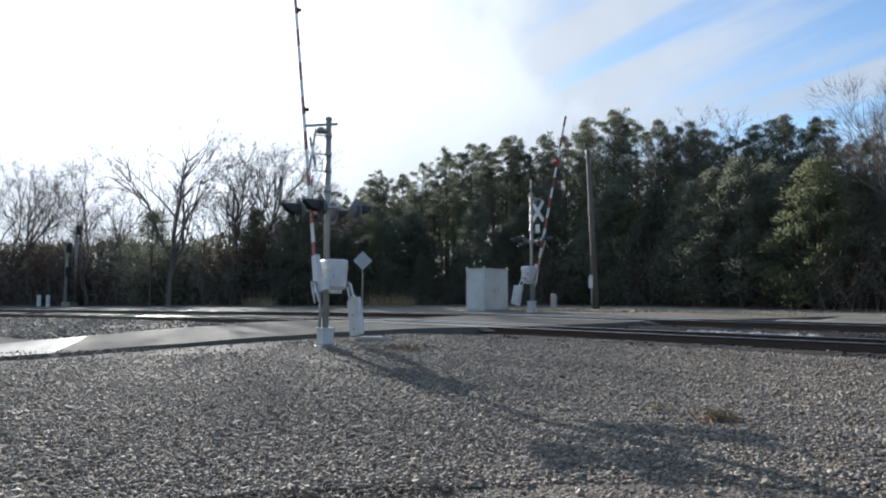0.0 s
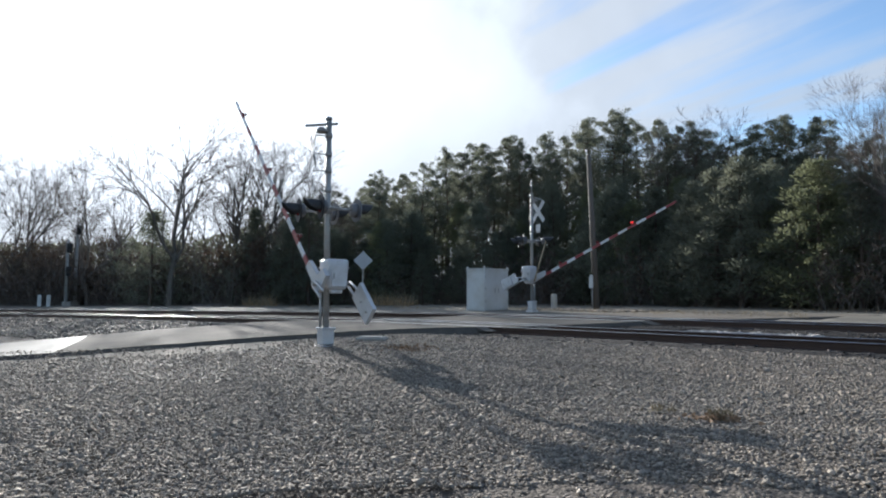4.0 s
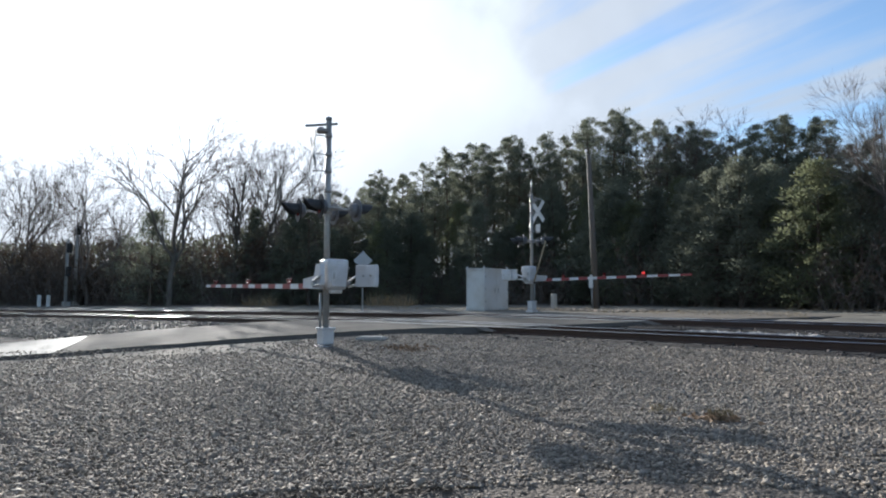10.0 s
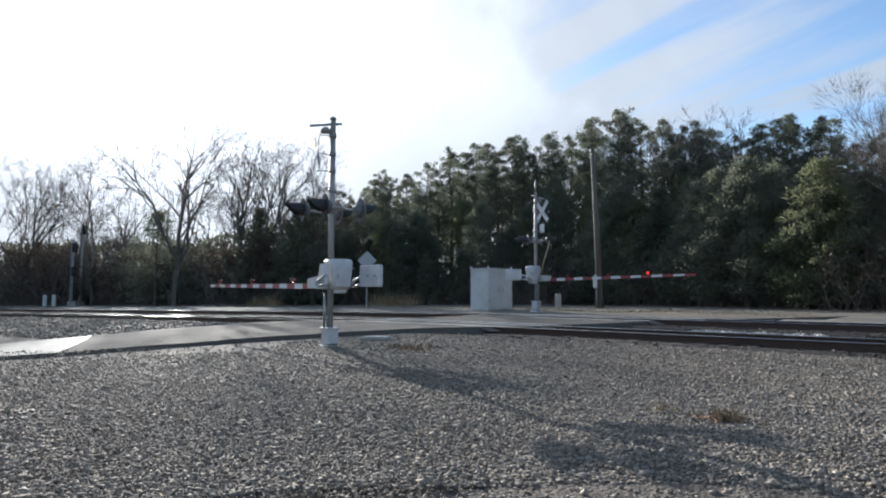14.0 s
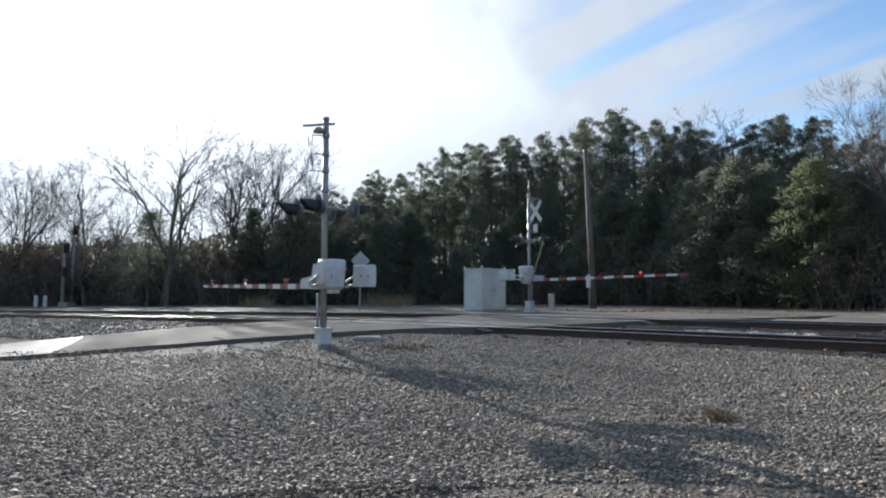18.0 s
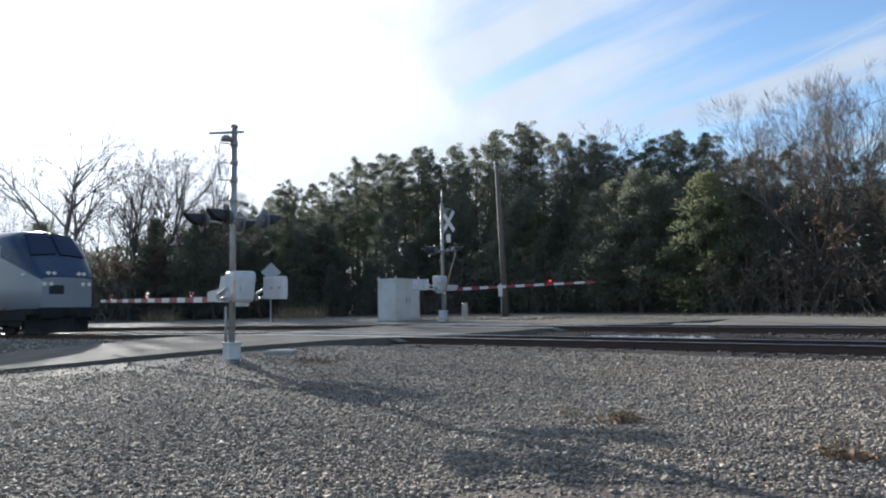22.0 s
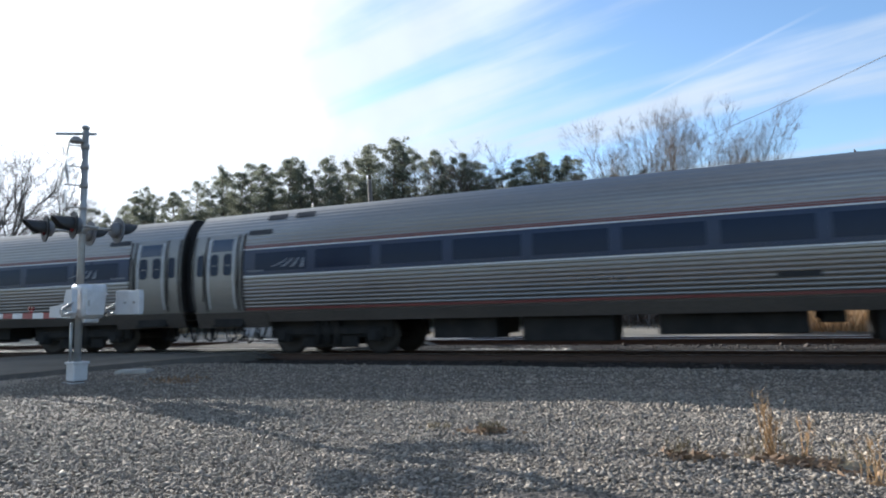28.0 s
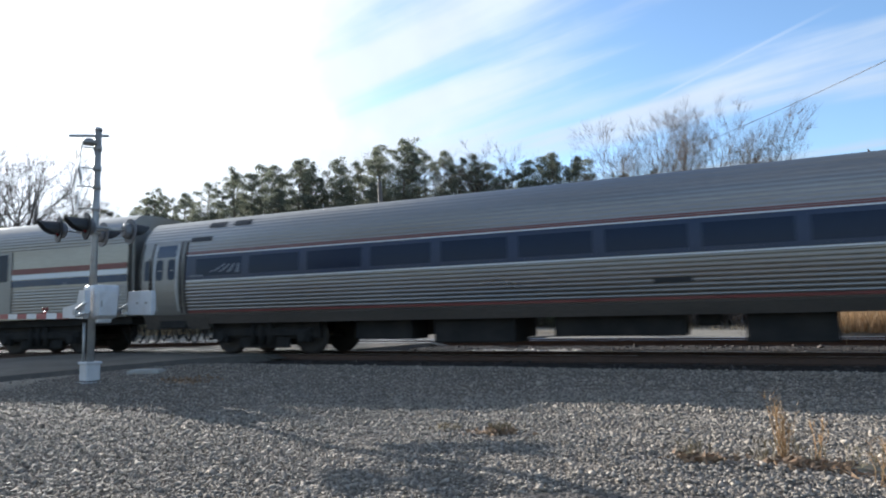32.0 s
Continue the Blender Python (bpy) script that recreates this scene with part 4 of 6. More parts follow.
def bushy_shape(seed, h, reach, clumps, per, length, width, top=0.75, rag=0.25):
    """A young evergreen clothed to the ground: clumps over an egg-shaped body, ragged outside."""
    rng = np.random.default_rng(seed)
    at, segs = trunk_segs(rng, h * 0.97, 0.012 * h + 0.03, 0.01)
    C, R = [], []
    turn = rng.uniform(0, 6.28)
    for k in range(clumps):
        u = (k + rng.uniform(0, 1)) / clumps
        z = h * (0.03 + 0.93 * u)
        turn += 2.4 + rng.normal(0, 0.35)
        wide = reach * (1 - u) ** top * (0.72 + 0.28 * min(1.0, u / 0.15))
        out = wide * rng.uniform(1 - rag * 1.6, 1 + rag) * 0.8
        p = at(z)
        d = np.array([math.cos(turn), math.sin(turn), rng.uniform(-0.1, 0.3)])
        end = p + d * out
        segs.append((p, end, 0.02 + 0.006 * out, 0.008))
        C.append(end)
        R.append(max(0.32, reach * 0.34 * (1 - 0.55 * u) * rng.uniform(0.7, 1.25)))
    return limb_mesh(segs, 4), puffs(rng, np.array(C), np.array(R), per, length, width, 0.85)


def bare_shape(seed, h, trunk_r, spread_, fork=0.34, limbs=5, twigs=3, leaves=0, thin=0.009):
    """A leafless hardwood: short trunk, limbs that arch out and up like a vase, and sprays of fine twigs."""
    rng = np.random.default_rng(seed)
    segs, tips = [], []

    def branch(p, d, ln, r, lev):
        n = (5, 4, 3, 2)[lev]
        side = 1
        for i in range(n):
            d = d + rng.normal(0, 0.13, 3) + np.array([0, 0, 0.075 if lev < 2 else 0.03])
            d = d / np.linalg.norm(d)
            q = p + d * ln / n
            segs.append((p, q, r * (1 - 0.8 * i / n), r * (1 - 0.8 * (i + 1) / n)))
            p = q
            if lev == 3:
                tips.append((p, d))
                continue
            for _ in range(2 if lev == 0 and i > 1 else 1):
                if i == 0 and lev < 2 and rng.random() < 0.6:
                    continue
                w = np.cross(d, rng.normal(size=3))
                w = w / np.linalg.norm(w)
                side = -side
                s = d * 0.95 + w * side * rng.uniform(0.4, 0.8) * spread_
                branch(p, s / np.linalg.norm(s), ln * (0.62 - 0.30 * i / n) * rng.uniform(0.75, 1.2), max(r * (0.52 - 0.24 * i / n), thin), lev + 1)
        if lev < 3:
            branch(p, d, ln * 0.33, max(r * 0.25, thin), 3)

    base, d = np.array([0, 0, -0.3]), np.array([0, 0, 1.0])
    for i in range(4):
        d = d + np.array([*rng.normal(0, 0.05, 2), 0])
        q = base + d / np.linalg.norm(d) * h * fork / 4
        segs.append((base, q, trunk_r * (1.15 - 0.09 * i), trunk_r * (1.06 - 0.09 * i)))
        base = q
    turn = rng.uniform(0, 6.28)
    for k in range(limbs):
        turn += 6.28 / limbs + rng.normal(0, 0.3)
        tilt = (rng.uniform(0.45, 1.0) if k else 0.12) * spread_
        s = np.array([math.cos(turn) * tilt, math.sin(turn) * tilt, 1.0])
        branch(base - np.array([0, 0, h * 0.12 * rng.random()]), s / np.linalg.norm(s), h * (1 - fork) * rng.uniform(0.72, 0.98), trunk_r * rng.uniform(0.50, 0.72), 0)
    V, F = limb_mesh(segs, 3)
    k = h / np.percentile(V[:, 2], 98.5)
    T, D = np.array([t[0] for t in tips]) * k, np.array([t[1] for t in tips])
    if leaves:
        leaf = blades(T, D * 0.5 + np.array([0, 0, -0.3]), 0.22, 0.12, rng, leaves, 1.0)
    else:
        leaf = blades(T, D * 1.1 + np.array([0, 0, 0.2]), 0.80, thin * 1.9, rng, twigs, 0.45)
    return (V * k, F), leaf


def brush_shape(seed, h, w, stems, per, leaf):
    rng = np.random.default_rng(seed)
    base = np.stack([rng.normal(0, w * 0.35, stems), rng.normal(0, w * 0.30, stems), np.zeros(stems)], 1)
    tip = base + np.stack([rng.normal(0, w * 0.28, stems), rng.normal(0, w * 0.28, stems), h * rng.uniform(0.45, 1.0, stems)], 1)
    segs = [(a, b, 0.02, 0.006) for a, b in zip(base, tip)]
    s = rng.uniform(0.1, 1.05, (stems * 9, 1))
    P = np.repeat(base, 9, 0) * (1 - s) + np.repeat(tip, 9, 0) * s + rng.normal(0, 0.16, (stems * 9, 3))
    V, F = blades(P, np.tile(np.array([[0, 0, 0.8]]), (len(P), 1)), leaf, leaf * 0.16, rng, per, 0.9)
    V[:, 2] = np.maximum(V[:, 2], 0.0)
    # stems rise from one low mound of roots and litter
    W, G = limb_mesh(segs, 3)
    i = len(W)
    ring = [(w * 1.0 * math.cos(a), w * 0.9 * math.sin(a), -0.12) for a in [math.tau * j / 12 for j in range(12)]]
    W = np.vstack([W, [(0, 0, 0.14)], ring])
    G = list(G) + [(i, i + 1 + j, i + 1 + (j + 1) % 12) for j in range(12)]
    return (W, G), (V, F)


def polar(yaw, d):
    """A place at a bearing (degrees to the left of +y) and a distance from where the camera stands."""
    a = radians(yaw)
    return -math.sin(a) * d, -14.65 + math.cos(a) * d


CANOPY = ([-40, -10, 0, 10, 13, 15.3, 17.3, 20.2, 22.2, 26, 28.5, 30.6, 32.1, 36.4, 39.4, 42.4, 45.8, 49.2, 51.6, 54.5, 59, 64, 75, 95],
          [10.0, 10.5, 11, 11.6, 13.0, 13.7, 13.4, 13.1, 13.9, 13.8, 15.1, 14.3, 13.6, 13.3, 13.0, 12.5, 10.9, 10.6, 9.1, 8.8, 7.5, 6.0, 5.0, 5.0])
EDGE = ([-60, -30, -12, 0, 10, 18, 24, 32, 40, 50, 60, 75, 95], [24, 25, 26, 29, 34, 41, 47, 52, 56, 58, 64, 80, 95])


def canopy(yaw):
    return float(np.interp(yaw, *CANOPY))


def edge(yaw):
    return float(np.interp(yaw, *EDGE))


def plant(kinds, yaw, d, height, rnd, sink=0.0, squash=(0.92, 1.08)):
    """A copy of one of the kinds, (thing, height) pairs, scaled to the height wanted and turned at random."""
    src, h0 = kinds[rnd.randrange(len(kinds))]
    x, y = polar(yaw, d)
    k = height / h0
    ob = copy_thing(src, pose(x, y, lie(x, y) - sink, 0, 0, rnd.uniform(0, 360)))
    w = k * rnd.uniform(*squash)
    ob.scale = (w, w, k)
    return ob


def make_woods():
    rnd = random.Random(11)
    pines = []
    for k in range(6):
        w, l = pine_shape(100 + k, 17.0, (0.50, 0.42, 0.56, 0.46, 0.38, 0.52)[k], (2.6, 3.0, 2.2, 2.7, 3.1, 2.4)[k], (24, 28, 22, 25, 30, 23)[k], 95)
        pines.append((tree_thing("pine_tree", "tall dark loblolly pine with a ragged high crown", "pine tree", w, l, M_BARK, M_NEEDLE, "pines behind the crossing"), 17.0))
    youngs = []
    for k in range(4):
        w, l = bushy_shape(200 + k, 9.0, (2.5, 2.9, 2.3, 2.7)[k], 62, 150, 0.23, 0.062, 0.62, 0.30)
        youngs.append((tree_thing("young_pine", "bushy young pine green to the ground", "pine tree", w, l, M_BARK, M_NEEDLE2 if k == 0 else M_NEEDLE, "young pines at the wood's edge"), 9.0))
    cedars = []
    for k in range(3):
        w, l = bushy_shape(300 + k, 8.0, (2.4, 2.1, 2.7)[k], 60, 140, 0.20, 0.062, 0.8, 0.18)
        cedars.append((tree_thing("cedar_tree", "dense dark evergreen cedar at the wood's edge", "cedar tree", w, l, M_BARK, M_CEDAR, "cedars at the wood's edge"), 8.0))
    bares = []
    for k in range(4):
        w, l = bare_shape(400 + k, 15.0, 0.27, (1.0, 1.15, 0.9, 1.05)[k], (0.30, 0.36, 0.26, 0.32)[k], (5, 5, 4, 4)[k], 4, thin=0.0092)
        bares.append((tree_thing("bare_tree", "leafless grey hardwood with a wide twiggy crown", "bare tree", w, l, M_GREYBARK, M_TWIG, "bare hardwoods"), 15.0))
    slims = []
    for k in range(3):
        w, l = bare_shape(500 + k, 12.0, 0.17, 0.9, 0.30, 5, 4, thin=0.006)
        slims.append((tree_thing("slim_bare_tree", "slim leafless tree with upright pale branches", "bare tree", w, l, M_GREYBARK, M_TWIG, "slim bare trees"), 12.0))
    oaks = []
    for k in range(3):
        w, l = bare_shape(600 + k, 7.0, 0.10, 1.1, 0.22, 4, leaves=3)
        oaks.append((tree_thing("brown_oak", "small oak holding its dead brown leaves", "oak tree", w, l, M_GREYBARK, M_BROWNLEAF, "brown oaks"), 7.0))
    brushes = []
    for k in range(4):
        w, l = brush_shape(700 + k, 4.5, 4.2, 64, 3, 0.42)
        brushes.append((tree_thing("thicket", "dense leafless brown thicket along the wood", "thicket", w, l, M_GREYBARK, M_BRUSH, "thickets", True), 4.5))
    greens = []
    for k in range(2):
        w, l = brush_shape(800 + k, 4.5, 3.8, 70, 3, 0.29)
        greens.append((tree_thing("evergreen_shrub", "dark evergreen shrub under the trees", "shrub", w, l, M_GREYBARK, M_CEDAR, "evergreen shrubs", True), 4.5))

    # pines: two loose rows whose tops follow the skyline, then fillers
    y = -2.0
    while y < 53:
        d = edge(y) + rnd.uniform(10, 20)
        plant(pines, y, d, d * math.tan(radians(canopy(y))) * rnd.uniform(0.90, 1.04) + 0.6, rnd)
        y += rnd.uniform(0.8, 1.4)
    for k in range(46):
        y = rnd.uniform(-12, 54) if k < 28 else rnd.uniform(32, 54)
        d = edge(y) + rnd.uniform(5, 26)
        plant(pines, y, d, d * math.tan(radians(canopy(y))) * rnd.uniform(0.66, 0.90) + 0.5, rnd)
    for yaw, d, h in ((28.4, 62, 16.9), (15.2, 52, 12.6), (17.2, 54, 12.6), (30.6, 63, 16.0), (49.0, 66, 12.6), (42.3, 66, 14.7), (39.4, 66, 15.2), (36.3, 64, 15.0), (22.2, 58, 14.2), (13.4, 52, 11.8)):
        plant(pines, yaw, d, h * 1.03 + 0.3, rnd)
    # the green wall below them
    for k in range(46):
        y = rnd.uniform(12, 56)
        d = edge(y) + rnd.uniform(0.5, 8)
        plant(youngs, y, d, d * math.tan(radians(canopy(y) * rnd.uniform(0.42, 0.74))) + 0.5, rnd, squash=(1.0, 1.35))
    for yaw, d, h, kinds in ((18.6, 41, 8.6, cedars), (20.3, 43, 8.4, cedars), (22.0, 45, 8.0, cedars), (16.6, 41, 8.0, youngs), (13.2, 37, 7.4, youngs[:1]), (12.2, 38, 6.0, youngs[:1]), (14.6, 39, 6.8, cedars),
                             (25.0, 49, 8.4, cedars), (54.3, 60, 9.6, cedars), (55.6, 61, 8.6, cedars), (58.8, 66, 9.4, cedars), (66.6, 68, 9.0, youngs), (10.5, 36, 6.5, cedars)):
        plant(kinds, yaw, d, h, rnd, squash=(1.15, 1.4))
    for k in range(32):
        y = rnd.uniform(10, 60)
        d = edge(y) + rnd.uniform(-0.5, 5)
        plant(cedars, y, d, rnd.uniform(3.5, 6.5), rnd, squash=(1.2, 1.6))
    # bare crowns against the bright sky
    for yaw, d, h in ((65.2, 66, 16.6), (60.3, 68, 15.9), (56.2, 68, 15.6), (58.3, 76, 14.6), (62.6, 84, 13.6), (68.4, 84, 12.6), (71.0, 76, 14.6), (73.6, 82, 12.8), (76.1, 84, 14.8), (78.8, 92, 14.0),
                      (81.5, 98, 14.5), (86, 105, 15), (92, 110, 15), (54.2, 76, 13.6), (21.0, 62, 14.9), (33.5, 72, 16.4), (19.2, 60, 14.0)):
        plant(bares, yaw, d, h, rnd, squash=(1.05, 1.3) if 55 < yaw < 78 else (1.0, 1.15))
    for yaw, d, h in ((8.0, 37, 9.6), (6.0, 35, 10.6), (4.2, 36, 11.0), (2.4, 38, 11.2), (-0.6, 34, 9.8), (-7.5, 32, 6.0), (-11, 31, 5.4)):
        plant(slims, yaw, d, h, rnd, squash=(0.7, 0.88))
    for k in range(20):
        y = rnd.uniform(-30, 9)
        plant(oaks, y, edge(y) + rnd.uniform(1.5, 12), rnd.uniform(4.0, 6.8), rnd)
    for k in range(10):
        y = rnd.uniform(46, 80)
        plant(oaks, y, edge(y) + rnd.uniform(1, 10), rnd.uniform(4.0, 6.5), rnd)
    # undergrowth
    for k in range(98):
        y = rnd.uniform(-34, 92)
        plant(brushes, y, edge(y) + rnd.uniform(0, 7), rnd.uniform(2.0, 4.6) * (1.25 if y > 54 else 1.0), rnd, squash=(0.9, 1.2))
    for k in range(72):
        y = rnd.uniform(-34, 92)
        plant(greens, y, edge(y) + rnd.uniform(2, 12), rnd.uniform(2.5, 5.0) * (1.2 if y > 54 else 1.0), rnd, squash=(0.9, 1.25))
    for k in range(46):
        y = rnd.uniform(50, 84)
        plant(brushes if k % 3 else greens, y, edge(y) + rnd.uniform(2, 16), rnd.uniform(4.6, 7.4), rnd, squash=(0.8, 1.2))
    for k in range(12):
        y = rnd.uniform(51, 80)
        plant(slims, y, edge(y) + rnd.uniform(3, 14), rnd.uniform(7, 10), rnd, squash=(1.0, 1.3))
    for y, d in [(100 + 8 * k, 100 + 12 * (k % 3)) for k in range(9)] + [(-40 - 8 * k, 30 + 9 * k) for k in range(8)]:
        plant(bares if rnd.random() < 0.5 else pines, y, d, rnd.uniform(12, 16), rnd)
    # the depth of the wood, too far in to tell trees apart
    rng = np.random.default_rng(5)
    n = 26000
    yaw = rng.uniform(-36, 90, n)
    dd = np.array([edge(v) for v in yaw]) + rng.uniform(20, 34, n)
    top = dd * np.tan(np.radians([canopy(v) * 0.80 for v in yaw]))
    P = np.stack([-np.sin(np.radians(yaw)) * dd, -14.65 + np.cos(np.radians(yaw)) * dd, top * rng.uniform(0, 1, n) ** 0.8], 1)
    V, F = blades(P, rng.normal(0, 1, (n, 3)), 1.0, 0.5, rng, 1, 0.5)
    tagged(new("deep_wood", raw("deep_wood", V, F, [M_CEDAR])), "dark depth of the pine wood behind its edge", "woodland", kind="stuff")
    # the first of each kind stands in the wood too
    for k, (ob, h) in enumerate(pines + youngs + cedars + bares + slims + oaks + brushes + greens):
        yaw = 6 + 2.1 * k
        x, yy = polar(yaw, edge(yaw) + 24 + (k * 7) % 9)
        ob.matrix_basis = pose(x, yy, lie(x, yy))
        f = min(1.0, math.hypot(x, yy + 14.65) * math.tan(radians(canopy(yaw) * 0.8)) / h)
        ob.scale = (f, f, f)


def grass_stuff(name, count, where, h, w, mat, label, seed, spread_=0.25):
    rng = np.random.default_rng(seed)
    P = np.array([where(rng) for _ in range(count)])
    Z = np.array([lie(x, y) + bumps(x, y) for x, y in P])
    P = np.c_[P, Z]
    D = np.tile(np.array([[0, 0, 1.0]]), (count, 1))
    V, F = blades(P, D, h, w, rng, 1, spread_)
    o = new(name, raw(name, V, F, [mat]))
    return tagged(o, label, "dry grass", kind="stuff")


def clump(name, x, y, h, n, w, mat, label, seed, group, lean=0.13):
    """One tuft of dry stalks: thin bent blades with feathery tops."""
    rng = np.random.default_rng(seed)
    V, F = [], []
    for k in range(n):
        b = np.array([rng.normal(0, w), rng.normal(0, w), -0.02])
        d = np.array([rng.normal(0, lean), rng.normal(0, lean), 1.0])
        hh = h * rng.uniform(0.35, 1.0)
        s = rng.normal(size=2)
        s = np.array([s[0], s[1], 0]) / (np.linalg.norm(s) + 1e-9) * 0.0035
        m, t = b + d * hh * 0.55, b + d * hh + np.array([rng.normal(0, 0.06), rng.normal(0, 0.06), 0]) * h
        i = len(V)
        V += [b - s, b + s, m - s, m + s, t]
        F += [(i, i + 1, i + 3, i + 2), (i + 2, i + 3, i + 4)]
        for j in range(5):
            u = rng.uniform(0.45, 1.0)
            p = m + (t - m) * u
            q = p + np.array([rng.normal(0, 0.03), rng.normal(0, 0.03), rng.uniform(0.02, 0.07)])
            i = len(V)
            V += [p - s * 1.2, p + s * 1.2, q]
            F += [(i, i + 1, i + 2)]
    i = len(V)
    V += [(0, 0, 0.035)] + [(2.6 * w * math.cos(a), 2.6 * w * math.sin(a), -0.03) for a in [math.tau * j / 9 for j in range(9)]]
    F += [(i, i + 1 + j, i + 1 + (j + 1) % 9) for j in range(9)]
    ob = new(name, raw(name, np.array(V), F, [mat]))
    ob.matrix_basis = pose(x, y, lie(x, y) + bumps(x, y))
    return tagged(ob, label, "grass tuft", group)


def make_grass():
    for k, (x, y, h, n, w) in enumerate(((0.14, -9.30, 0.47, 34, 0.020), (0.36, -9.20, 0.30, 10, 0.016), (0.0, -9.40, 0.20, 10, 0.05), (0.68, -9.88, 0.36, 14, 0.04), (0.26, -9.31, 0.17, 16, 0.09),
                                         (-0.47, -9.45, 0.12, 24, 0.09), (-2.2, -8.72, 0.10, 40, 0.07), (-2.86, -8.5, 0.06, 18, 0.08), (0.62, -9.39, 0.16, 12, 0.09), (1.14, -9.96, 0.36, 12, 0.04))):
        clump("grass_tuft", x, y, h, n, w, M_STRAW if h > 0.2 else M_PALEGRASS, "orange-brown dry grass tuft in the gravel" if h > 0.2 else "low dead grass tuft in gravel", 40 + k, "dry grass tufts")

    def far_edge(rng):
        yaw = rng.uniform(-28, 62)
        return polar(yaw, edge(yaw) - abs(rng.normal(0, 3.2)) + 1.0)

    grass_stuff("verge_grass", 2800, far_edge, 0.22, 0.016, M_PALEGRASS, "pale dead grass along the wood's edge", 71)

    def strip_grass(rng):
        yaw = rng.uniform(14, 62)
        x, y = polar(yaw, 1)
        y = rng.uniform(8.2, 13.0)
        return -math.tan(radians(yaw)) * (y + 14.65), y

    grass_stuff("trackside_grass", 3500, strip_grass, 0.14, 0.012, M_PALEGRASS, "short pale dead grass beside the line", 72)

    def sedge(rng):
        return rng.uniform(0.6, 7.5), rng.uniform(7.6, 11.5)

    grass_stuff("broomsedge_stand", 6000, sedge, 0.75, 0.03, M_STRAW, "stand of orange dry broomsedge beyond the tracks", 73)

    def bank(rng):
        c = rng.integers(0, 15)
        yaw = (45.6 + (c * 0.618 % 1) * 3.6 if c < 10 else 57.2 + (c * 0.618 % 1) * 2.4) + rng.normal(0, 0.22)
        return polar(yaw, edge(yaw) - 3 - (c * 0.37 % 1) * 6 + rng.normal(0, 0.8))

    grass_stuff("bank_grass", 420, bank, 1.25, 0.04, M_PALEGRASS, "tall straw-coloured weeds on the bank", 74, 0.5)
    grass_stuff("bank_grass", 420, bank, 0.9, 0.04, M_STRAW, "orange dry weeds in clumps on the bank", 75, 0.6)


make_woods()
make_grass()


def lot_fan(near, far, power):
    """Stones over the lot, thickest by the standpoint and thinning out across it."""
    def pick(rng, n):
        u = rng.uniform(0, 1, n)
        d = (near ** power + u * (far ** power - near ** power)) ** (1 / power)
        d = d - np.where(u < 0.04, rng.uniform(0, 1.2, n), 0)
        a = np.radians(rng.uniform(-16, 82, n) + rng.normal(0, 4, n) * (rng.random(n) < 0.3))
        P = np.stack([-np.sin(a) * d, -14.65 + np.cos(a) * d], 1)
        return P[P[:, 1] < -1.95]
    return pick


def ON_ROAD(x, y):
    return ROAD_LEFT(y) - 0.2 < x < ROAD_RIGHT(y) + 0.15 or (on_shoulder(x, y) and noise.noise((x * 9, y * 9, 1)) < 0.1)


scatter_stones("near_gravel", 120000, None, None, 0.0130, M_STONE, "loose broken limestone over the lot", lot_fan(3.9, 9.5, 1.0), 3, ON_ROAD)
scatter_stones("wide_gravel", 88000, None, None, 0.0172, M_STONE, "coarser loose limestone towards the tracks", lot_fan(6.5, 17.0, 1.1), 4, ON_ROAD)
scatter_stones("ballast_stones", 15000, (-12.5, 13), (-2.4, 7.0), 0.034, M_BALLASTSTONE, "dark rusty ballast stones round the ties", None, 8, ON_ROAD, -0.015)
scatter_stones("far_gravel", 9000, (-40, -18.5), (-9.0, -2.3), 0.045, M_STONE, "coarse stone beyond the road", None, 6, ON_ROAD)
scatter_stones("roadside_gravel", 5200, (-18.0, -6.0), (9.6, 12.6), 0.042, M_STONE, "band of grey stone beyond the far track", None, 9, ON_ROAD, 0.01)
scatter_stones("fresh_stone_strip", 1800, (-6.9, -3.9), (1.35, 2.2), 0.035, M_FRESH, "heap of fresh pale stone between the tracks", None, 5, None, 0.03)


def litter(name, x, y, r, n, seed):
    """A patch of rusty dead leaves caught in the gravel."""
    rng = np.random.default_rng(seed)
    P = np.stack([x + rng.normal(0, r, n), y + rng.normal(0, r * 0.6, n)], 1)
    P = np.c_[P, [lie(a, b) + bumps(a, b) + 0.02 for a, b in P]]
    V, F = blades(P, np.tile(np.array([[1.0, 0, 0.15]]), (n, 1)), 0.06, 0.04, rng, 1, 0.5)
    tagged(new(name, raw(name, V, F, [M_RUSTSOIL])), "patch of rusty dead leaves lying in gravel", "leaf litter", kind="stuff")


litter("leaf_litter", -0.40, -9.57, 0.10, 150, 1)
litter("leaf_litter", 0.30, -9.49, 0.17, 150, 2)
litter("leaf_litter", -2.25, -8.76, 0.12, 110, 3)
litter("leaf_litter", -9.6, -5.4, 0.35, 260, 4)

# ---- the train ----
def car_half(z):
    """Half-width of a tube-shaped coach at height z."""
    if z >= 1.95:
        return 1.585 * max(0.0, 1 - ((z - 1.95) / 1.885) ** 2.7) ** (1 / 2.7)
    return 1.585 - 0.16 * ((1.95 - z) / 0.95) ** 2


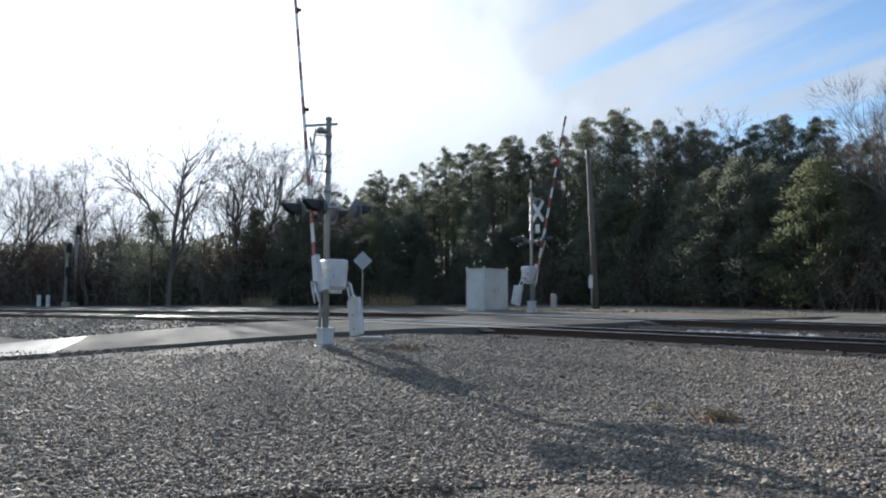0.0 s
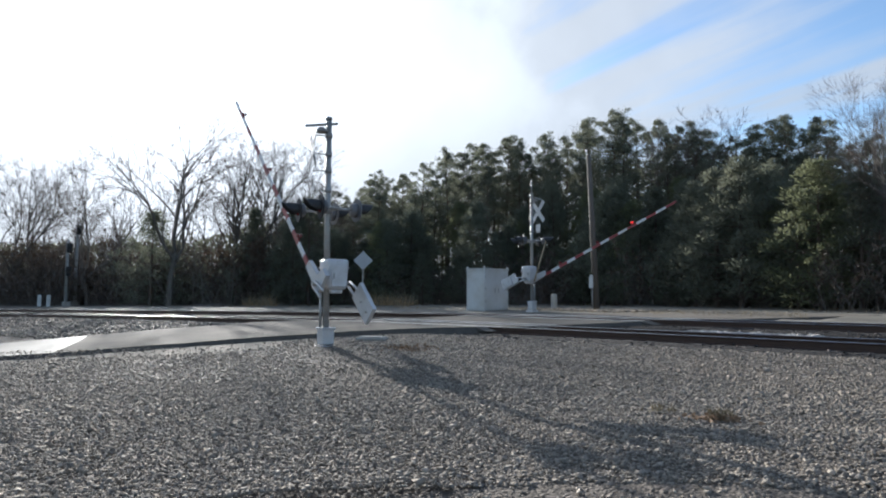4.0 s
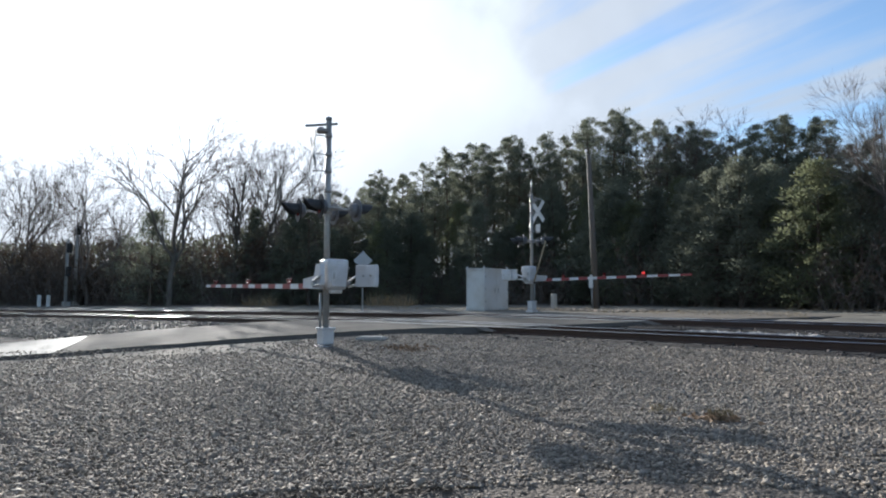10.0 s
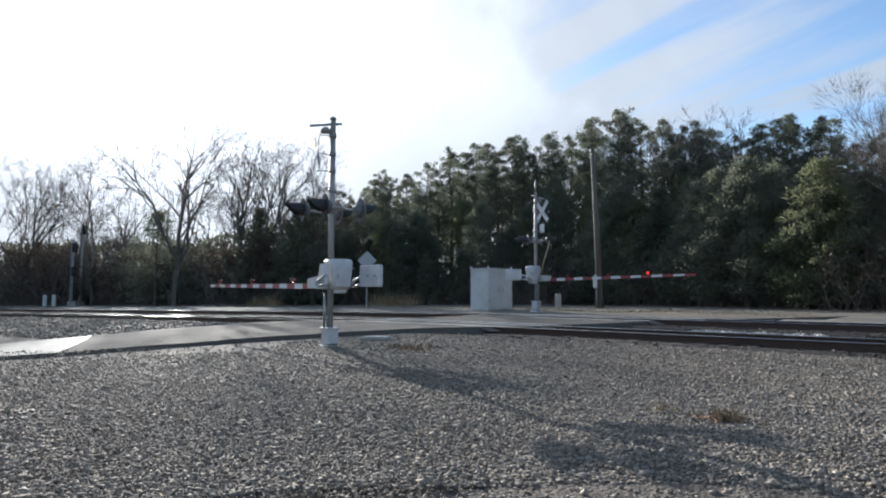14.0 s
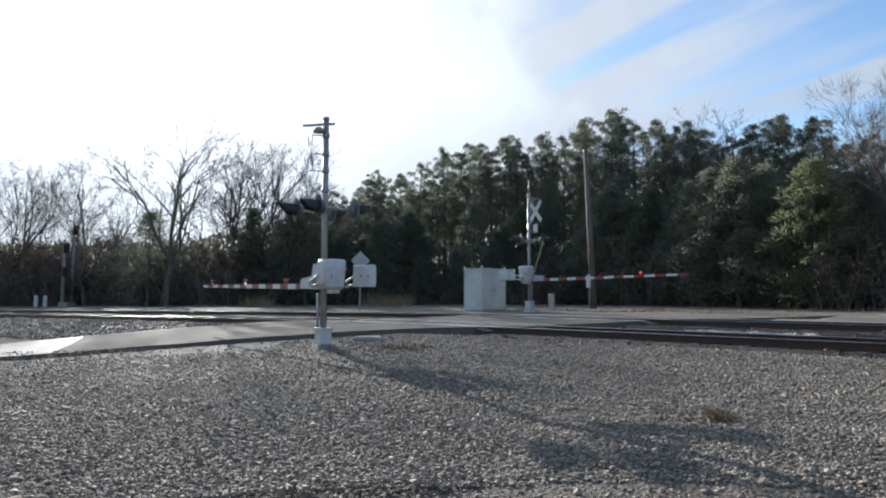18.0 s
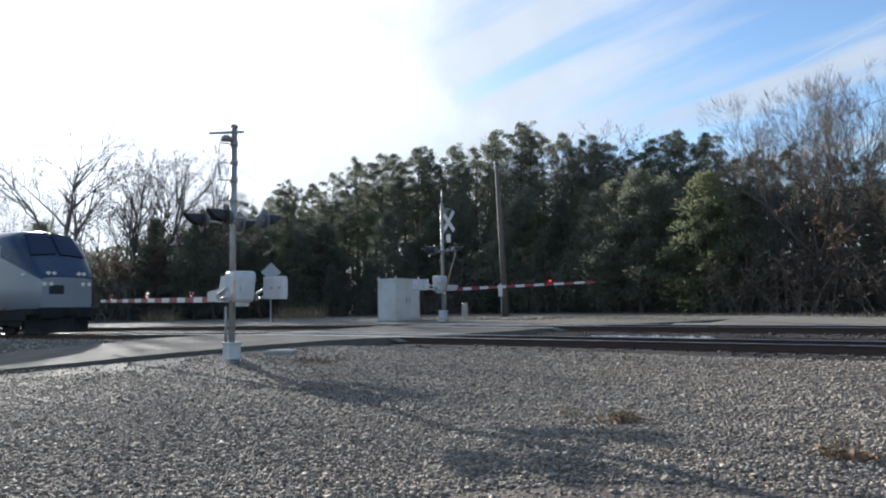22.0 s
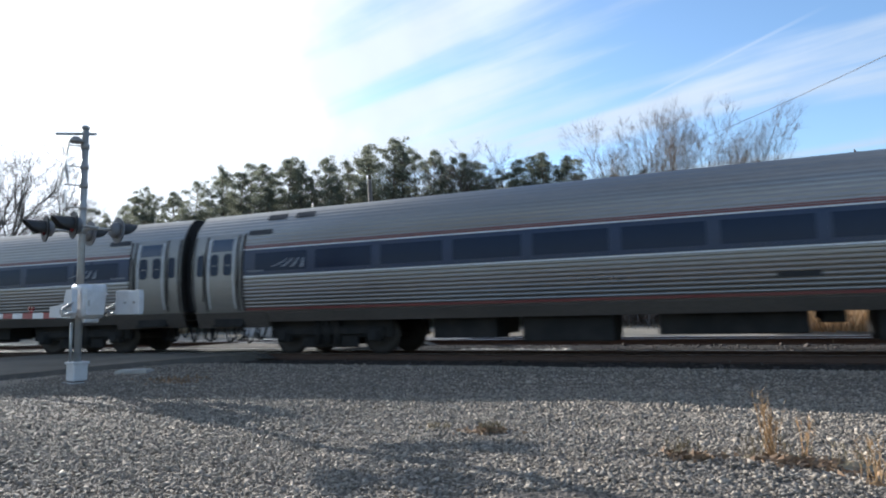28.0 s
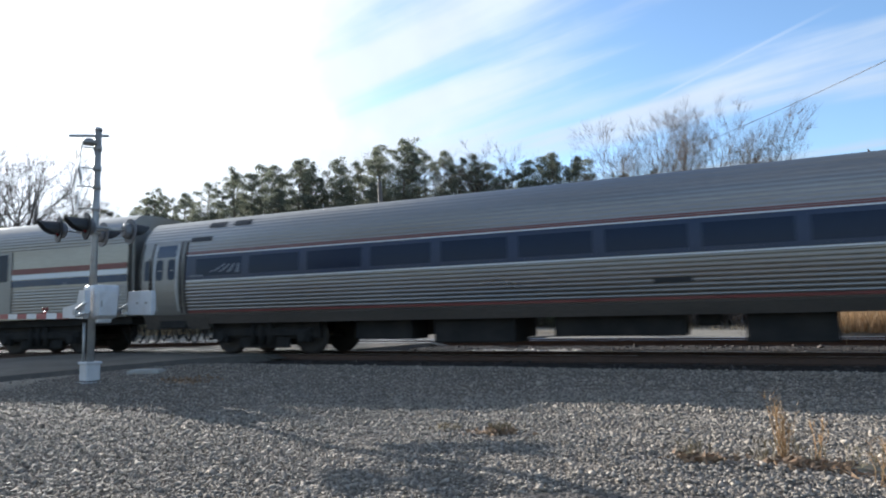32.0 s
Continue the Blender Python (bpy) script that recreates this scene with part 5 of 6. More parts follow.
def strip(bm, x0, x1, z0, z1, off, n=6, sides=(-1, 1), mat=0, half=car_half, thick=0.004):
    """A band lying on the coach side, following its curve."""
    for s in sides:
        rows = []
        for o in (off, off - thick):
            rows.append([[bm.verts.new((x, s * (half(z) + o), z)) for z in [z0 + (z1 - z0) * k / n for k in range(n + 1)]] for x in (x0, x1)])
        out, inn = rows
        for k in range(n):
            f = bm.faces.new((out[0][k], out[1][k], out[1][k + 1], out[0][k + 1]))
            f.material_index = mat
        for a, b in ((0, 0), (n, n)):
            bm.faces.new((out[0][a], out[1][a], inn[1][a], inn[0][a])).material_index = mat
        for e in (0, 1):
            for k in range(n):
                bm.faces.new((out[e][k], out[e][k + 1], inn[e][k + 1], inn[e][k])).material_index = mat
    bmesh.ops.recalc_face_normals(bm, faces=bm.faces[:])
    return bm


def rounded(x0, x1, z0, z1, off, r, s, half=car_half, thick=0.006):
    """A pane with rounded corners lying on the coach side."""
    ol = []
    for cx, cz, a0 in ((x1 - r, z1 - r, 0), (x0 + r, z1 - r, 90), (x0 + r, z0 + r, 180), (x1 - r, z0 + r, 270)):
        ol += [(cx + r * math.cos(radians(a0 + 22.5 * k)), cz + r * math.sin(radians(a0 + 22.5 * k))) for k in range(5)]
    b = bmesh.new()
    out, inn = [[b.verts.new((x, s * (half(z) + o), z)) for x, z in ol] for o in (off, off - thick)]
    b.faces.new(out)
    for k in range(len(ol)):
        b.faces.new((out[k], out[(k + 1) % len(ol)], inn[(k + 1) % len(ol)], inn[k]))
    bmesh.ops.triangulate(b, faces=[f for f in b.faces if len(f.verts) > 4])
    bmesh.ops.recalc_face_normals(b, faces=b.faces[:])
    return b


def shell_section(ribs, z0, top, half):
    """Right half from sill to crown with rolled ribs, mirrored to a closed ring."""
    pts, z = [(half(z0) - 0.25, z0 - 0.02), (half(z0), z0)], z0
    while z < top:
        step = 0.0225
        z = min(z + step, top)
        k = int(round((z - z0) / step)) % 4
        on = any(a <= z <= b for a, b in ribs)
        pts.append((half(z) + (((0.0075 if k in (1, 2) else -0.003) if z < 2.4 else (0.006 if k in (1, 2) else -0.002)) if on else 0.0), z))
    m = pts[-1][0]
    while m > 0.12:
        m -= 0.18
        # crown: nearly flat
        pts.append((max(m, 0.0), top + 0.05 * (1 - (max(m, 0) / 0.9) ** 2)))
    right = pts
    return right + [(-y, z) for y, z in right[::-1] if y > 1e-4]


def hull_ring(x0, x1, k, z0, top):
    """A slice of the coach's outline, shrunk by k, from x0 to x1."""
    half = [(car_half(z0 + (top - z0) * j / 10) * k, z0 + (top - z0) * j / 10) for j in range(11)]
    ol = half + [(half[-1][0] * 0.5, top + 0.045)]
    ol = ol + [(-y, z) for y, z in ol[::-1]]
    b = bmesh.new()
    r = [[b.verts.new((x, y, z)) for y, z in ol] for x in (x0, x1)]
    n = len(ol)
    for j in range(n):
        b.faces.new((r[0][j], r[0][(j + 1) % n], r[1][(j + 1) % n], r[1][j]))
    b.faces.new(r[0])
    b.faces.new(r[1])
    bmesh.ops.recalc_face_normals(b, faces=b.faces[:])
    return b


def truck(parent, x, wheelbase, radius):
    tk = part("truck", truck_frame(wheelbase, radius), M_UNDER, parent, "sooty steel truck", pose(x, 0, 0))
    for a in (-wheelbase / 2, wheelbase / 2):
        b = rod(bmesh.new(), (0, -0.70, 0), (0, 0.70, 0), 0.085, seg=10)
        for s in (-1, 1):
            lathe(b, [(0.10, -0.09), (radius * 0.55, -0.06), (radius * 0.80, -0.03), (radius, -0.05), (radius, 0.05), (radius + 0.028, 0.055), (radius + 0.028, 0.085), (radius * 0.6, 0.07), (0.10, 0.09)] if s < 0
                  else [(0.10, -0.09), (radius * 0.6, -0.07), (radius + 0.028, -0.085), (radius + 0.028, -0.055), (radius, -0.05), (radius, 0.05), (radius * 0.80, 0.03), (radius * 0.55, 0.06), (0.10, 0.09)], "Y", 26, (0, s * 0.7525, 0))
        ws = part("wheelset", b, M_WHEEL, tk, "steel wheels on axle", pose(a, 0, radius))
        WHEELS.append(ws)
    truck_sides(tk, wheelbase, radius)
    return tk


WHEELS = []


def truck_frame(wb, r):
    """The cross bolsters; side frames, boxes and springs are parts of their own."""
    b = box(bmesh.new(), (0, 0, r + 0.30), (0.5, 2.2, 0.26), 0.03)
    for a in (-wb / 2 - 0.1, wb / 2 + 0.1):
        box(b, (a * 0.55, 0, r + 0.1), (0.12, 2.1, 0.16), 0.02)
    box(b, (0, 0, r + 0.2), (wb * 0.6, 0.3, 0.2), 0.02)
    return b


def truck_sides(tk, wb, r):
    for s in (-1, 1):
        b = box(bmesh.new(), (0, s * 1.06, r + 0.10), (wb + 0.5, 0.12, 0.20), 0.03)
        box(b, (0, s * 0.98, r + 0.16), (wb + 0.9, 0.10, 0.46), 0.03)
        box(b, (0, s * 0.98, r - 0.10), (wb * 0.62, 0.10, 0.40), 0.03)
        part("side_frame", b, M_UNDER, tk, "black truck side frame")
        for a in (-wb / 2, wb / 2):
            b = box(bmesh.new(), (a, s * 1.05, r), (0.36, 0.20, 0.34), 0.04)
            lathe(b, [(0.13, -0.05), (0.13, 0.05)], "Y", 12, (a, s * 1.16, r))
            part("axle_box", b, M_UNDER, tk)
        for a in (-0.28, 0, 0.28):
            part("spring", rod(bmesh.new(), (a, s * 1.09, r - 0.22), (a, s * 1.09, r + 0.42), 0.09, seg=10), M_UNDER, tk)


def hoses(parent, mid, seed):
    rnd = random.Random(seed)
    for k in range(11):
        b = bmesh.new()
        y0 = rnd.uniform(-1.15, 0.9)
        y1 = y0 + rnd.uniform(-0.2, 0.2)
        d, w = rnd.uniform(0.34, 0.52), rnd.uniform(0.22, 0.42)
        x = mid - math.copysign(rnd.uniform(-0.1, 1.5), mid)
        pts = [Vector((x - w / 2 + w * i / 8, y0 + (y1 - y0) * i / 8, 0.74 - d * math.sin(math.pi * i / 8))) for i in range(9)]
        rings = []
        for p in pts:
            rings.append([b.verts.new(p + Vector((0, 0.028 * math.cos(a), 0.028 * math.sin(a)))) for a in [math.tau * j / 6 for j in range(6)]])
        for p, q in zip(rings, rings[1:]):
            for j in range(6):
                b.faces.new((p[j], p[(j + 1) % 6], q[(j + 1) % 6], q[j])).smooth = True
        part("hose", b, M_RUBBER, parent)


def undergear(parent, lay):
    for x, w, d, h, z in lay:
        part("equipment_box", box(bmesh.new(), (x, -0.62, z), (w, d, h), 0.03), M_UNDER, parent)
        part("equipment_box", box(bmesh.new(), (x, 0.62, z + 0.04), (w * 0.8, d, h * 0.9), 0.03), M_UNDER, parent)


def slant(b0, b1, t0, t1, z0, z1, s):
    """A thin bar lying aslant on the coach side, from (b0, b1) below to (t0, t1) above."""
    b = bmesh.new()
    n, grid = 4, []
    for o in (0.026, 0.018):
        grid.append([[b.verts.new((lo + (hi - lo) * (j / n) ** 0.7, s * (car_half(z0 + (z1 - z0) * j / n) + o), z0 + (z1 - z0) * j / n)) for lo, hi in ((b0, t0), (b1, t1))] for j in range(n + 1)])
    out, inn = grid
    for j in range(n):
        b.faces.new((out[j][0], out[j][1], out[j + 1][1], out[j + 1][0]))
        for c in (0, 1):
            b.faces.new((out[j][c], out[j + 1][c], inn[j + 1][c], inn[j][c]))
    for j in (0, n):
        b.faces.new((out[j][0], out[j][1], inn[j][1], inn[j][0]))
    bmesh.ops.recalc_face_normals(b, faces=b.faces[:])
    return b


def coach():
    car = thing("passenger_coach", "stainless tube-shaped passenger coach with dark blue window band", "train car", group="passenger coaches")
    b = bmesh.new()
    sec = shell_section([(1.17, 1.90), (2.70, 3.50)], 1.04, 3.62, car_half)
    xs = [-12.62, -10.2, 10.2, 12.62]
    sweep(b, sec, xs, lambda x, y, z: Vector((x, y, z)))
    bmesh.ops.recalc_face_normals(b, faces=b.faces[:])
    part("body_shell", b, M_STEEL, car, "ribbed stainless steel shell")
    for s in (-1, 1):
        part("window_band", strip(bmesh.new(), -10.92, 10.92, 1.95, 2.585, 0.010, sides=(s,)), M_BAND, car, "dark blue window band")
    for z0, z1, m, nm in ((2.625, 2.66, M_TRAINRED, "red_stripe"), (2.592, 2.618, M_TRAINWHITE, "white_stripe"), (2.675, 2.70, M_TRAINRED, "red_stripe"), (1.085, 1.145, M_TRAINRED, "red_stripe"), (1.915, 1.943, M_TRAINWHITE, "white_stripe")):
        for s in (-1, 1):
            part(nm, strip(bmesh.new(), -10.92, 10.92, z0, z1, 0.014, 1, (s,)), m, car)
    for k in range(12):
        x = -9.79 + 1.78 * k
        for s in (-1, 1):
            w = part("window", strip(bmesh.new(), x - 0.80, x + 0.80, 2.005, 2.535, 0.014, 4, (s,)), M_BAND, car, "window frame")
            part("pane", strip(bmesh.new(), x - 0.765, x + 0.765, 2.045, 2.495, 0.018, 4, (s,)), M_GLASS, w, "dark tinted glass")
    for s in (-1, 1):
        part("side_sill", strip(bmesh.new(), -10.3, 10.3, 0.80, 1.045, 0.0, 2, (s,), thick=0.05), M_SILL, car, "grimed brown lower sill")
    # smooth vestibule ends with doors
    for e in (-1, 1):
        for s in (-1, 1):
            a, c = sorted((e * 10.32, e * 12.60))
            part("vestibule_skirt", strip(bmesh.new(), a, c, 0.66, 1.045, 0.004, 3, (s,), thick=0.05), M_SILL, car, "grimed skirt under the door")
            part("vestibule_panel", strip(bmesh.new(), min(e * 10.95, e * 12.60), max(e * 10.95, e * 12.60), 1.05, 3.05, 0.012, 10, (s,)), M_STEELSMOOTH, car, "smooth stainless end panel")
            a, c = sorted((e * 11.20, e * 12.08))
            d = part("door", strip(bmesh.new(), a, c, 1.12, 2.98, 0.022, 10, (s,)), M_STEELSMOOTH, car, "stainless sliding door")
            for u in (a + 0.22, a + 0.66):
                part("door_window", rounded(u - 0.135, u + 0.135, 1.98, 2.54, 0.030, 0.10, s), M_GLASS, d)
            part("door_light", strip(bmesh.new(), a + 0.10, c - 0.10, 2.60, 2.92, 0.028, 4, (s,)), M_PALEGLASS, d, "upper glass coloured pale for the sky it reflects")
            for u in (a + 0.03, c - 0.03):
                part("door_edge", strip(bmesh.new(), u - 0.022, u + 0.022, 1.15, 2.96, 0.030, 8, (s,)), M_ALU, d, "bright door edge")
            for u in (a - 0.12, c + 0.12):
                part("grab_rail", rod(bmesh.new(), (u, s * (car_half(1.4) + 0.07), 1.35), (u, s * (car_half(2.5) + 0.07), 2.6), 0.018, seg=6), M_BLACK, car)
            for u in (10.96, 11.12, 12.16, 12.56):
                part("frame_line", strip(bmesh.new(), e * u - 0.022, e * u + 0.022, 1.08, 3.02, 0.026, 8, (s,)), M_UNDER, car, "dark door frame line")
            for u in (12.34,):
                part("end_window", rounded(e * u - 0.10, e * u + 0.10, 1.98, 2.54, 0.022, 0.08, s), M_GLASS, car)
            # vents and grab irons near the roof
            for u in (9.3, 10.15):
                part("roof_vent", strip(bmesh.new(), e * u - 0.28, e * u + 0.28, 3.36, 3.50, 0.020, 3, (s,)), M_GRILLE, car, "dark louvred vent")
            part("side_vent", strip(bmesh.new(), e * 10.5 - 0.36, e * 10.5 + 0.36, 2.98, 3.10, 0.020, 2, (s,)), M_GRILLE, car, "dark louvred vent")
        # end wall in the black underframe colour, which stands for the shade between cars
        part("end_wall", hull_ring(12.60 * e, 12.66 * e, 0.99, 1.06, 3.60), M_UNDER, car, "end wall coloured near black for the shade in the gap")
        for k in range(4):
            part("diaphragm_fold", hull_ring(e * (12.67 + 0.072 * k), e * (12.735 + 0.072 * k), 0.80 if k % 2 else 0.85, 1.06, 3.22), M_UNDER if k == 1 else M_RUBBER, car, "black rubber gangway bellows")
        b = box(bmesh.new(), (e * 12.70, 0, 0.86), (0.50, 0.28, 0.24), 0.04)
        part("coupler", b, M_UNDER, car)
        for s in (-1, 1):
            b = box(bmesh.new(), (e * 11.55, s * 1.30, 0.72), (0.95, 0.30, 0.05), 0.01)
            box(b, (e * 11.55, s * 1.36, 0.86), (0.95, 0.06, 0.32), 0.01)
            part("step", b, M_UNDER, car)
        truck(car, e * 8.75, 2.59, 0.457)
        hoses(car, e * 12.8, 3 + e)
    b = box(bmesh.new(), (0, 0, 0.96), (25.0, 2.5, 0.20), 0.02)
    part("underframe", b, M_UNDER, car, "dark underframe")
    undergear(car, ((-5.2, 1.5, 0.9, 0.52, 0.62), (-2.9, 1.9, 1.0, 0.60, 0.58), (0.2, 2.6, 0.9, 0.48, 0.64), (3.3, 1.5, 1.0, 0.62, 0.58), (5.6, 0.8, 0.8, 0.42, 0.66), (1.9, 0.4, 0.6, 0.30, 0.74)))
    # plain chevron mark near one end, and small plates
    for e in (-1, 1):
        for s in (-1, 1):
            for k in range(4):
                a = e * 9.45 - 0.42 + 0.17 * k
                part("emblem_bar", slant(a - 0.22 + 0.12 * k, a - 0.10 + 0.12 * k, a + 0.30 - 0.02 * k, a + 0.34 - 0.02 * k, 2.14 - 0.015 * k, 2.33, s), M_FAINT, car, "plain pale slanted bar")
            for k in range(5):
                part("number_bar", strip(bmesh.new(), e * 10.55 - 0.22 + 0.10 * k, e * 10.55 - 0.16 + 0.10 * k, 2.03, 2.08, 0.024, 1, (s,)), M_FAINT, car)
    for s in (-1, 1):
        part("plate", strip(bmesh.new(), 1.0, 1.7, 1.40, 1.50, 0.016, 1, (s,)), M_GRILLE, car, "small dark plate")
    return car


def box_half(z):
    return 1.53 if z < 3.2 else 1.53 * max(0.05, 1 - ((z - 3.2) / 0.95) ** 2.4) ** (1 / 2.4)


def baggage_car():
    car = thing("baggage_car", "stainless baggage car with red and blue side stripes", "train car")
    b = bmesh.new()
    sweep(b, shell_section([(1.2, 1.95), (3.1, 3.6)], 1.04, 3.98, box_half), [-12.6, 12.6], lambda x, y, z: Vector((x, y, z)))
    bmesh.ops.recalc_face_normals(b, faces=b.faces[:])
    part("body_shell", b, M_STEEL, car)
    for z0, z1, m, nm in ((2.40, 2.56, M_TRAINRED, "red_stripe"), (2.24, 2.38, M_TRAINWHITE, "white_stripe"), (2.02, 2.22, M_BLUE, "blue_stripe")):
        for s in (-1, 1):
            part(nm, strip(bmesh.new(), -12.58, 12.58, z0, z1, 0.014, 1, (s,), half=box_half), m, car)
    for x in (-6.9, 6.9):
        for s in (-1, 1):
            d = part("baggage_door", strip(bmesh.new(), x - 1.35, x + 1.35, 1.15, 3.10, 0.022, 4, (s,), half=box_half), M_STEELSMOOTH, car, "sliding baggage door")
            part("door_window", strip(bmesh.new(), x - 1.2, x + 1.2, 2.20, 3.02, 0.028, 2, (s,), half=box_half), M_GLASS, d)
    for e in (-1, 1):
        part("end_wall", box(bmesh.new(), (e * 12.64, 0, 2.3), (0.10, 2.8, 2.5), 0.04), M_STEELSMOOTH, car)
        b = bmesh.new()
        for k in range(3):
            box(b, (e * (12.70 + 0.07 * k), 0, 2.10), (0.05, 1.35, 2.40), 0.03)
        part("diaphragm", b, M_RUBBER, car)
        part("coupler", box(bmesh.new(), (e * 12.70, 0, 0.86), (0.50, 0.28, 0.24), 0.04), M_UNDER, car)
        truck(car, e * 8.9, 2.59, 0.457)
        hoses(car, e * 12.8, 13 + e)
    part("underframe", box(bmesh.new(), (0, 0, 0.94), (25.0, 2.5, 0.24), 0.02), M_UNDER, car)
    undergear(car, ((-3.4, 2.0, 0.9, 0.5, 0.62), (0.5, 2.4, 0.9, 0.5, 0.62), (4.0, 1.4, 1.0, 0.5, 0.62)))
    return car


def loco_rows(x):
    """Right-hand section of the locomotive at x, sill to crown: (y, z), with the row where blue begins."""
    top = float(np.interp(x, [-10.3, 8.1, 8.7, 9.4, 9.95, 10.15], [4.36, 4.36, 4.25, 3.35, 2.62, 2.30]))
    w = float(np.interp(x, [-10.3, 8.2, 9.4, 9.95, 10.15], [1.52, 1.52, 1.40, 1.22, 1.05]))
    paint = float(np.interp(x, [-10.3, -9.0, -8.3, -7.0, -5.6, -4.4, -2.3, 0.5, 2.4, 4.5, 6.2, 7.4, 8.6, 9.5, 10.15], [3.66, 3.46, 3.38, 3.38, 3.47, 3.66, 3.97, 4.12, 4.04, 3.94, 3.80, 3.45, 2.95, 2.58, 2.18]))
    paint = min(paint, top - 0.10)
    turn = 3.62
    # the side bends over into the roof at `turn`
    turn = 3.62 if top > 3.9 else min(3.62, 1.9 + (top - 1.9) * 0.72)

    def half(z):
        if z <= turn:
            return w
        u = min(1.0, (z - turn) / (top - turn))
        return w * (0.22 + 0.78 * max(0.0, 1 - u ** 2.8) ** 0.5)

    low = max(1.95, paint - 0.6)
    rows = [(w - 0.10, 1.0), (w, 1.10), (w, 1.9), (half(low), low), (half((low + paint) / 2), (low + paint) / 2), (half(paint), paint)]
    for t in (0.25, 0.5, 0.7, 0.86, 0.96):
        z = paint + (top - paint) * t
        rows.append((half(z), z))
    rows.append((0.0, top))
    return rows


def locomotive():
    lo = thing("locomotive", "silver and dark blue sloped-nose diesel passenger locomotive", "locomotive")
    xs = [-10.3, -9.6, -9.0, -8.5, -8.0, -7.2, -6.3, -5.5, -4.7, -3.8, -3.0, -2.0, -1.0, 0.0, 1.0, 4.5, 5.4, 6.2, 6.8, 7.4, 7.9, 8.3, 8.6, 8.95, 9.3, 9.6, 9.9, 10.05, 10.15]
    b = bmesh.new()
    rings = []
    for x in xs:
        r = loco_rows(x)
        ring = [b.verts.new((x, -y, z)) for y, z in r] + [b.verts.new((x, y, z)) for y, z in r[-2::-1]]
        rings.append(ring)
    n = len(rings[0])
    for p, q in zip(rings, rings[1:]):
        for k in range(n - 1):
            f = b.faces.new((p[k], p[k + 1], q[k + 1], q[k]))
            f.material_index = 1 if 5 <= k < n - 6 else 0
            f.smooth = True
    for ring in (rings[0], rings[-1]):
        b.faces.new(ring)
    bmesh.ops.recalc_face_normals(b, faces=b.faces[:])
    part("body", b, [M_LOCOGREY, M_BLUE], lo, "silver body with sweeping dark blue upper panels")

    def plate(name, x0, x1, z0, z1, m, parent=lo, off=0.012, label="", y=1.52, d=0.02):
        for s in (1, -1):
            b = box(bmesh.new(), ((x0 + x1) / 2, s * (y + off - d / 2), (z0 + z1) / 2), (x1 - x0, d, z1 - z0), 0)
            ob = part(name, b, m, parent, label)
        return ob

    plate("sill_stripe", -10.28, 8.6, 1.06, 1.13, M_TRAINRED, label="thin red sill stripe")
    for a, c in ((-8.55, -7.02), (-6.68, -5.2), (-6.95, -6.75)):
        g = plate("grille", a, c, 1.52, 2.27, M_GRILLE, off=0.010, label="dark louvred grille")
        for s in (-1, 1):
            for k in range(7):
                part("slat", box(bmesh.new(), ((a + c) / 2, s * 1.535, 1.57 + 0.105 * k), (c - a, 0.02, 0.02), 0), M_UNDER, g)
    for a, c in ((1.05, 2.1), (2.4, 3.65)):
        plate("upper_window", a, c, 3.24, 3.80, M_GLASS, off=0.010, y=1.52, label="dark upper window")
    g = plate("upper_grille", 3.85, 5.45, 3.26, 3.80, M_GRILLE, off=0.006, label="dark louvred upper grille")
    for s in (-1, 1):
        for k in range(8):
            part("slat", box(bmesh.new(), (4.65, s * 1.532, 3.32 + 0.06 * k), (1.56, 0.016, 0.022), 0), M_UNDER, g)
    # cab door with rails and steps
    for x0, x1 in ((6.50, 7.30), (-9.70, -8.95)):
        d = plate("side_door", x0, x1, 1.25, 3.45, M_LOCOGREY, off=0.016, label="cab side door")
        plate("door_window", x0 + 0.24, x1 - 0.24, 2.66, 3.10, M_GLASS, d, off=0.022)
        plate("door_step", x0 + 0.08, x1 - 0.08, 1.30, 1.66, M_GRILLE, d, off=0.020)
        for u in (x0 - 0.14, x0 + 0.12, x1 - 0.12, x1 + 0.14):
            for s in (-1, 1):
                part("door_frame_line", box(bmesh.new(), (u + 0.04, s * 1.528, 2.35), (0.016, 0.02, 2.2), 0), M_UNDER, lo, "dark line behind the rail")
                b = rod(bmesh.new(), (u, s * 1.60, 1.25), (u, s * 1.60, 3.45), 0.017, seg=8)
                for z in (1.3, 3.4):
                    rod(b, (u, s * 1.52, z), (u, s * 1.60, z), 0.02, seg=6)
                part("handrail", b, M_RAILDARK, lo, "dull grey handrail")
        for s in (-1, 1):
            for k in range(3):
                part("boarding_step", box(bmesh.new(), ((x0 + x1) / 2, s * 1.36, 0.45 + 0.24 * k), (0.7, 0.24, 0.035), 0.006), M_UNDER, lo)
    for u in (7.78, 8.08):
        plate("grab_bar", u - 0.035, u + 0.035, 3.16, 3.60, M_ALU, off=0.03, y=1.52, d=0.05, label="pale vertical grab bar")
    # plain emblem: sweeping bars under a row of small bars
    for k in range(4):
        x0, x1 = 3.1 + 0.38 * k, 5.7 - 0.12 * k
        ol = []
        for i in range(9):
            t = i / 8
            ol.append((x0 + (x1 - x0) * t, 2.58 - 0.17 * k + (0.22 + 0.17 * k) * t ** 1.6))
        low = [(x, z - (0.155 * (1 - (i / 8) ** 1.5) + 0.02)) for i, (x, z) in enumerate(ol)]
        for s in (-1, 1):
            b = slab(bmesh.new(), ol + low[::-1], 0, 0.006, m=pose(0, s * 1.524, 0) @ Matrix(((1, 0, 0, 0), (0, 0, s, 0), (0, 1, 0, 0), (0, 0, 0, 1))))
            bmesh.ops.recalc_face_normals(b, faces=b.faces[:])
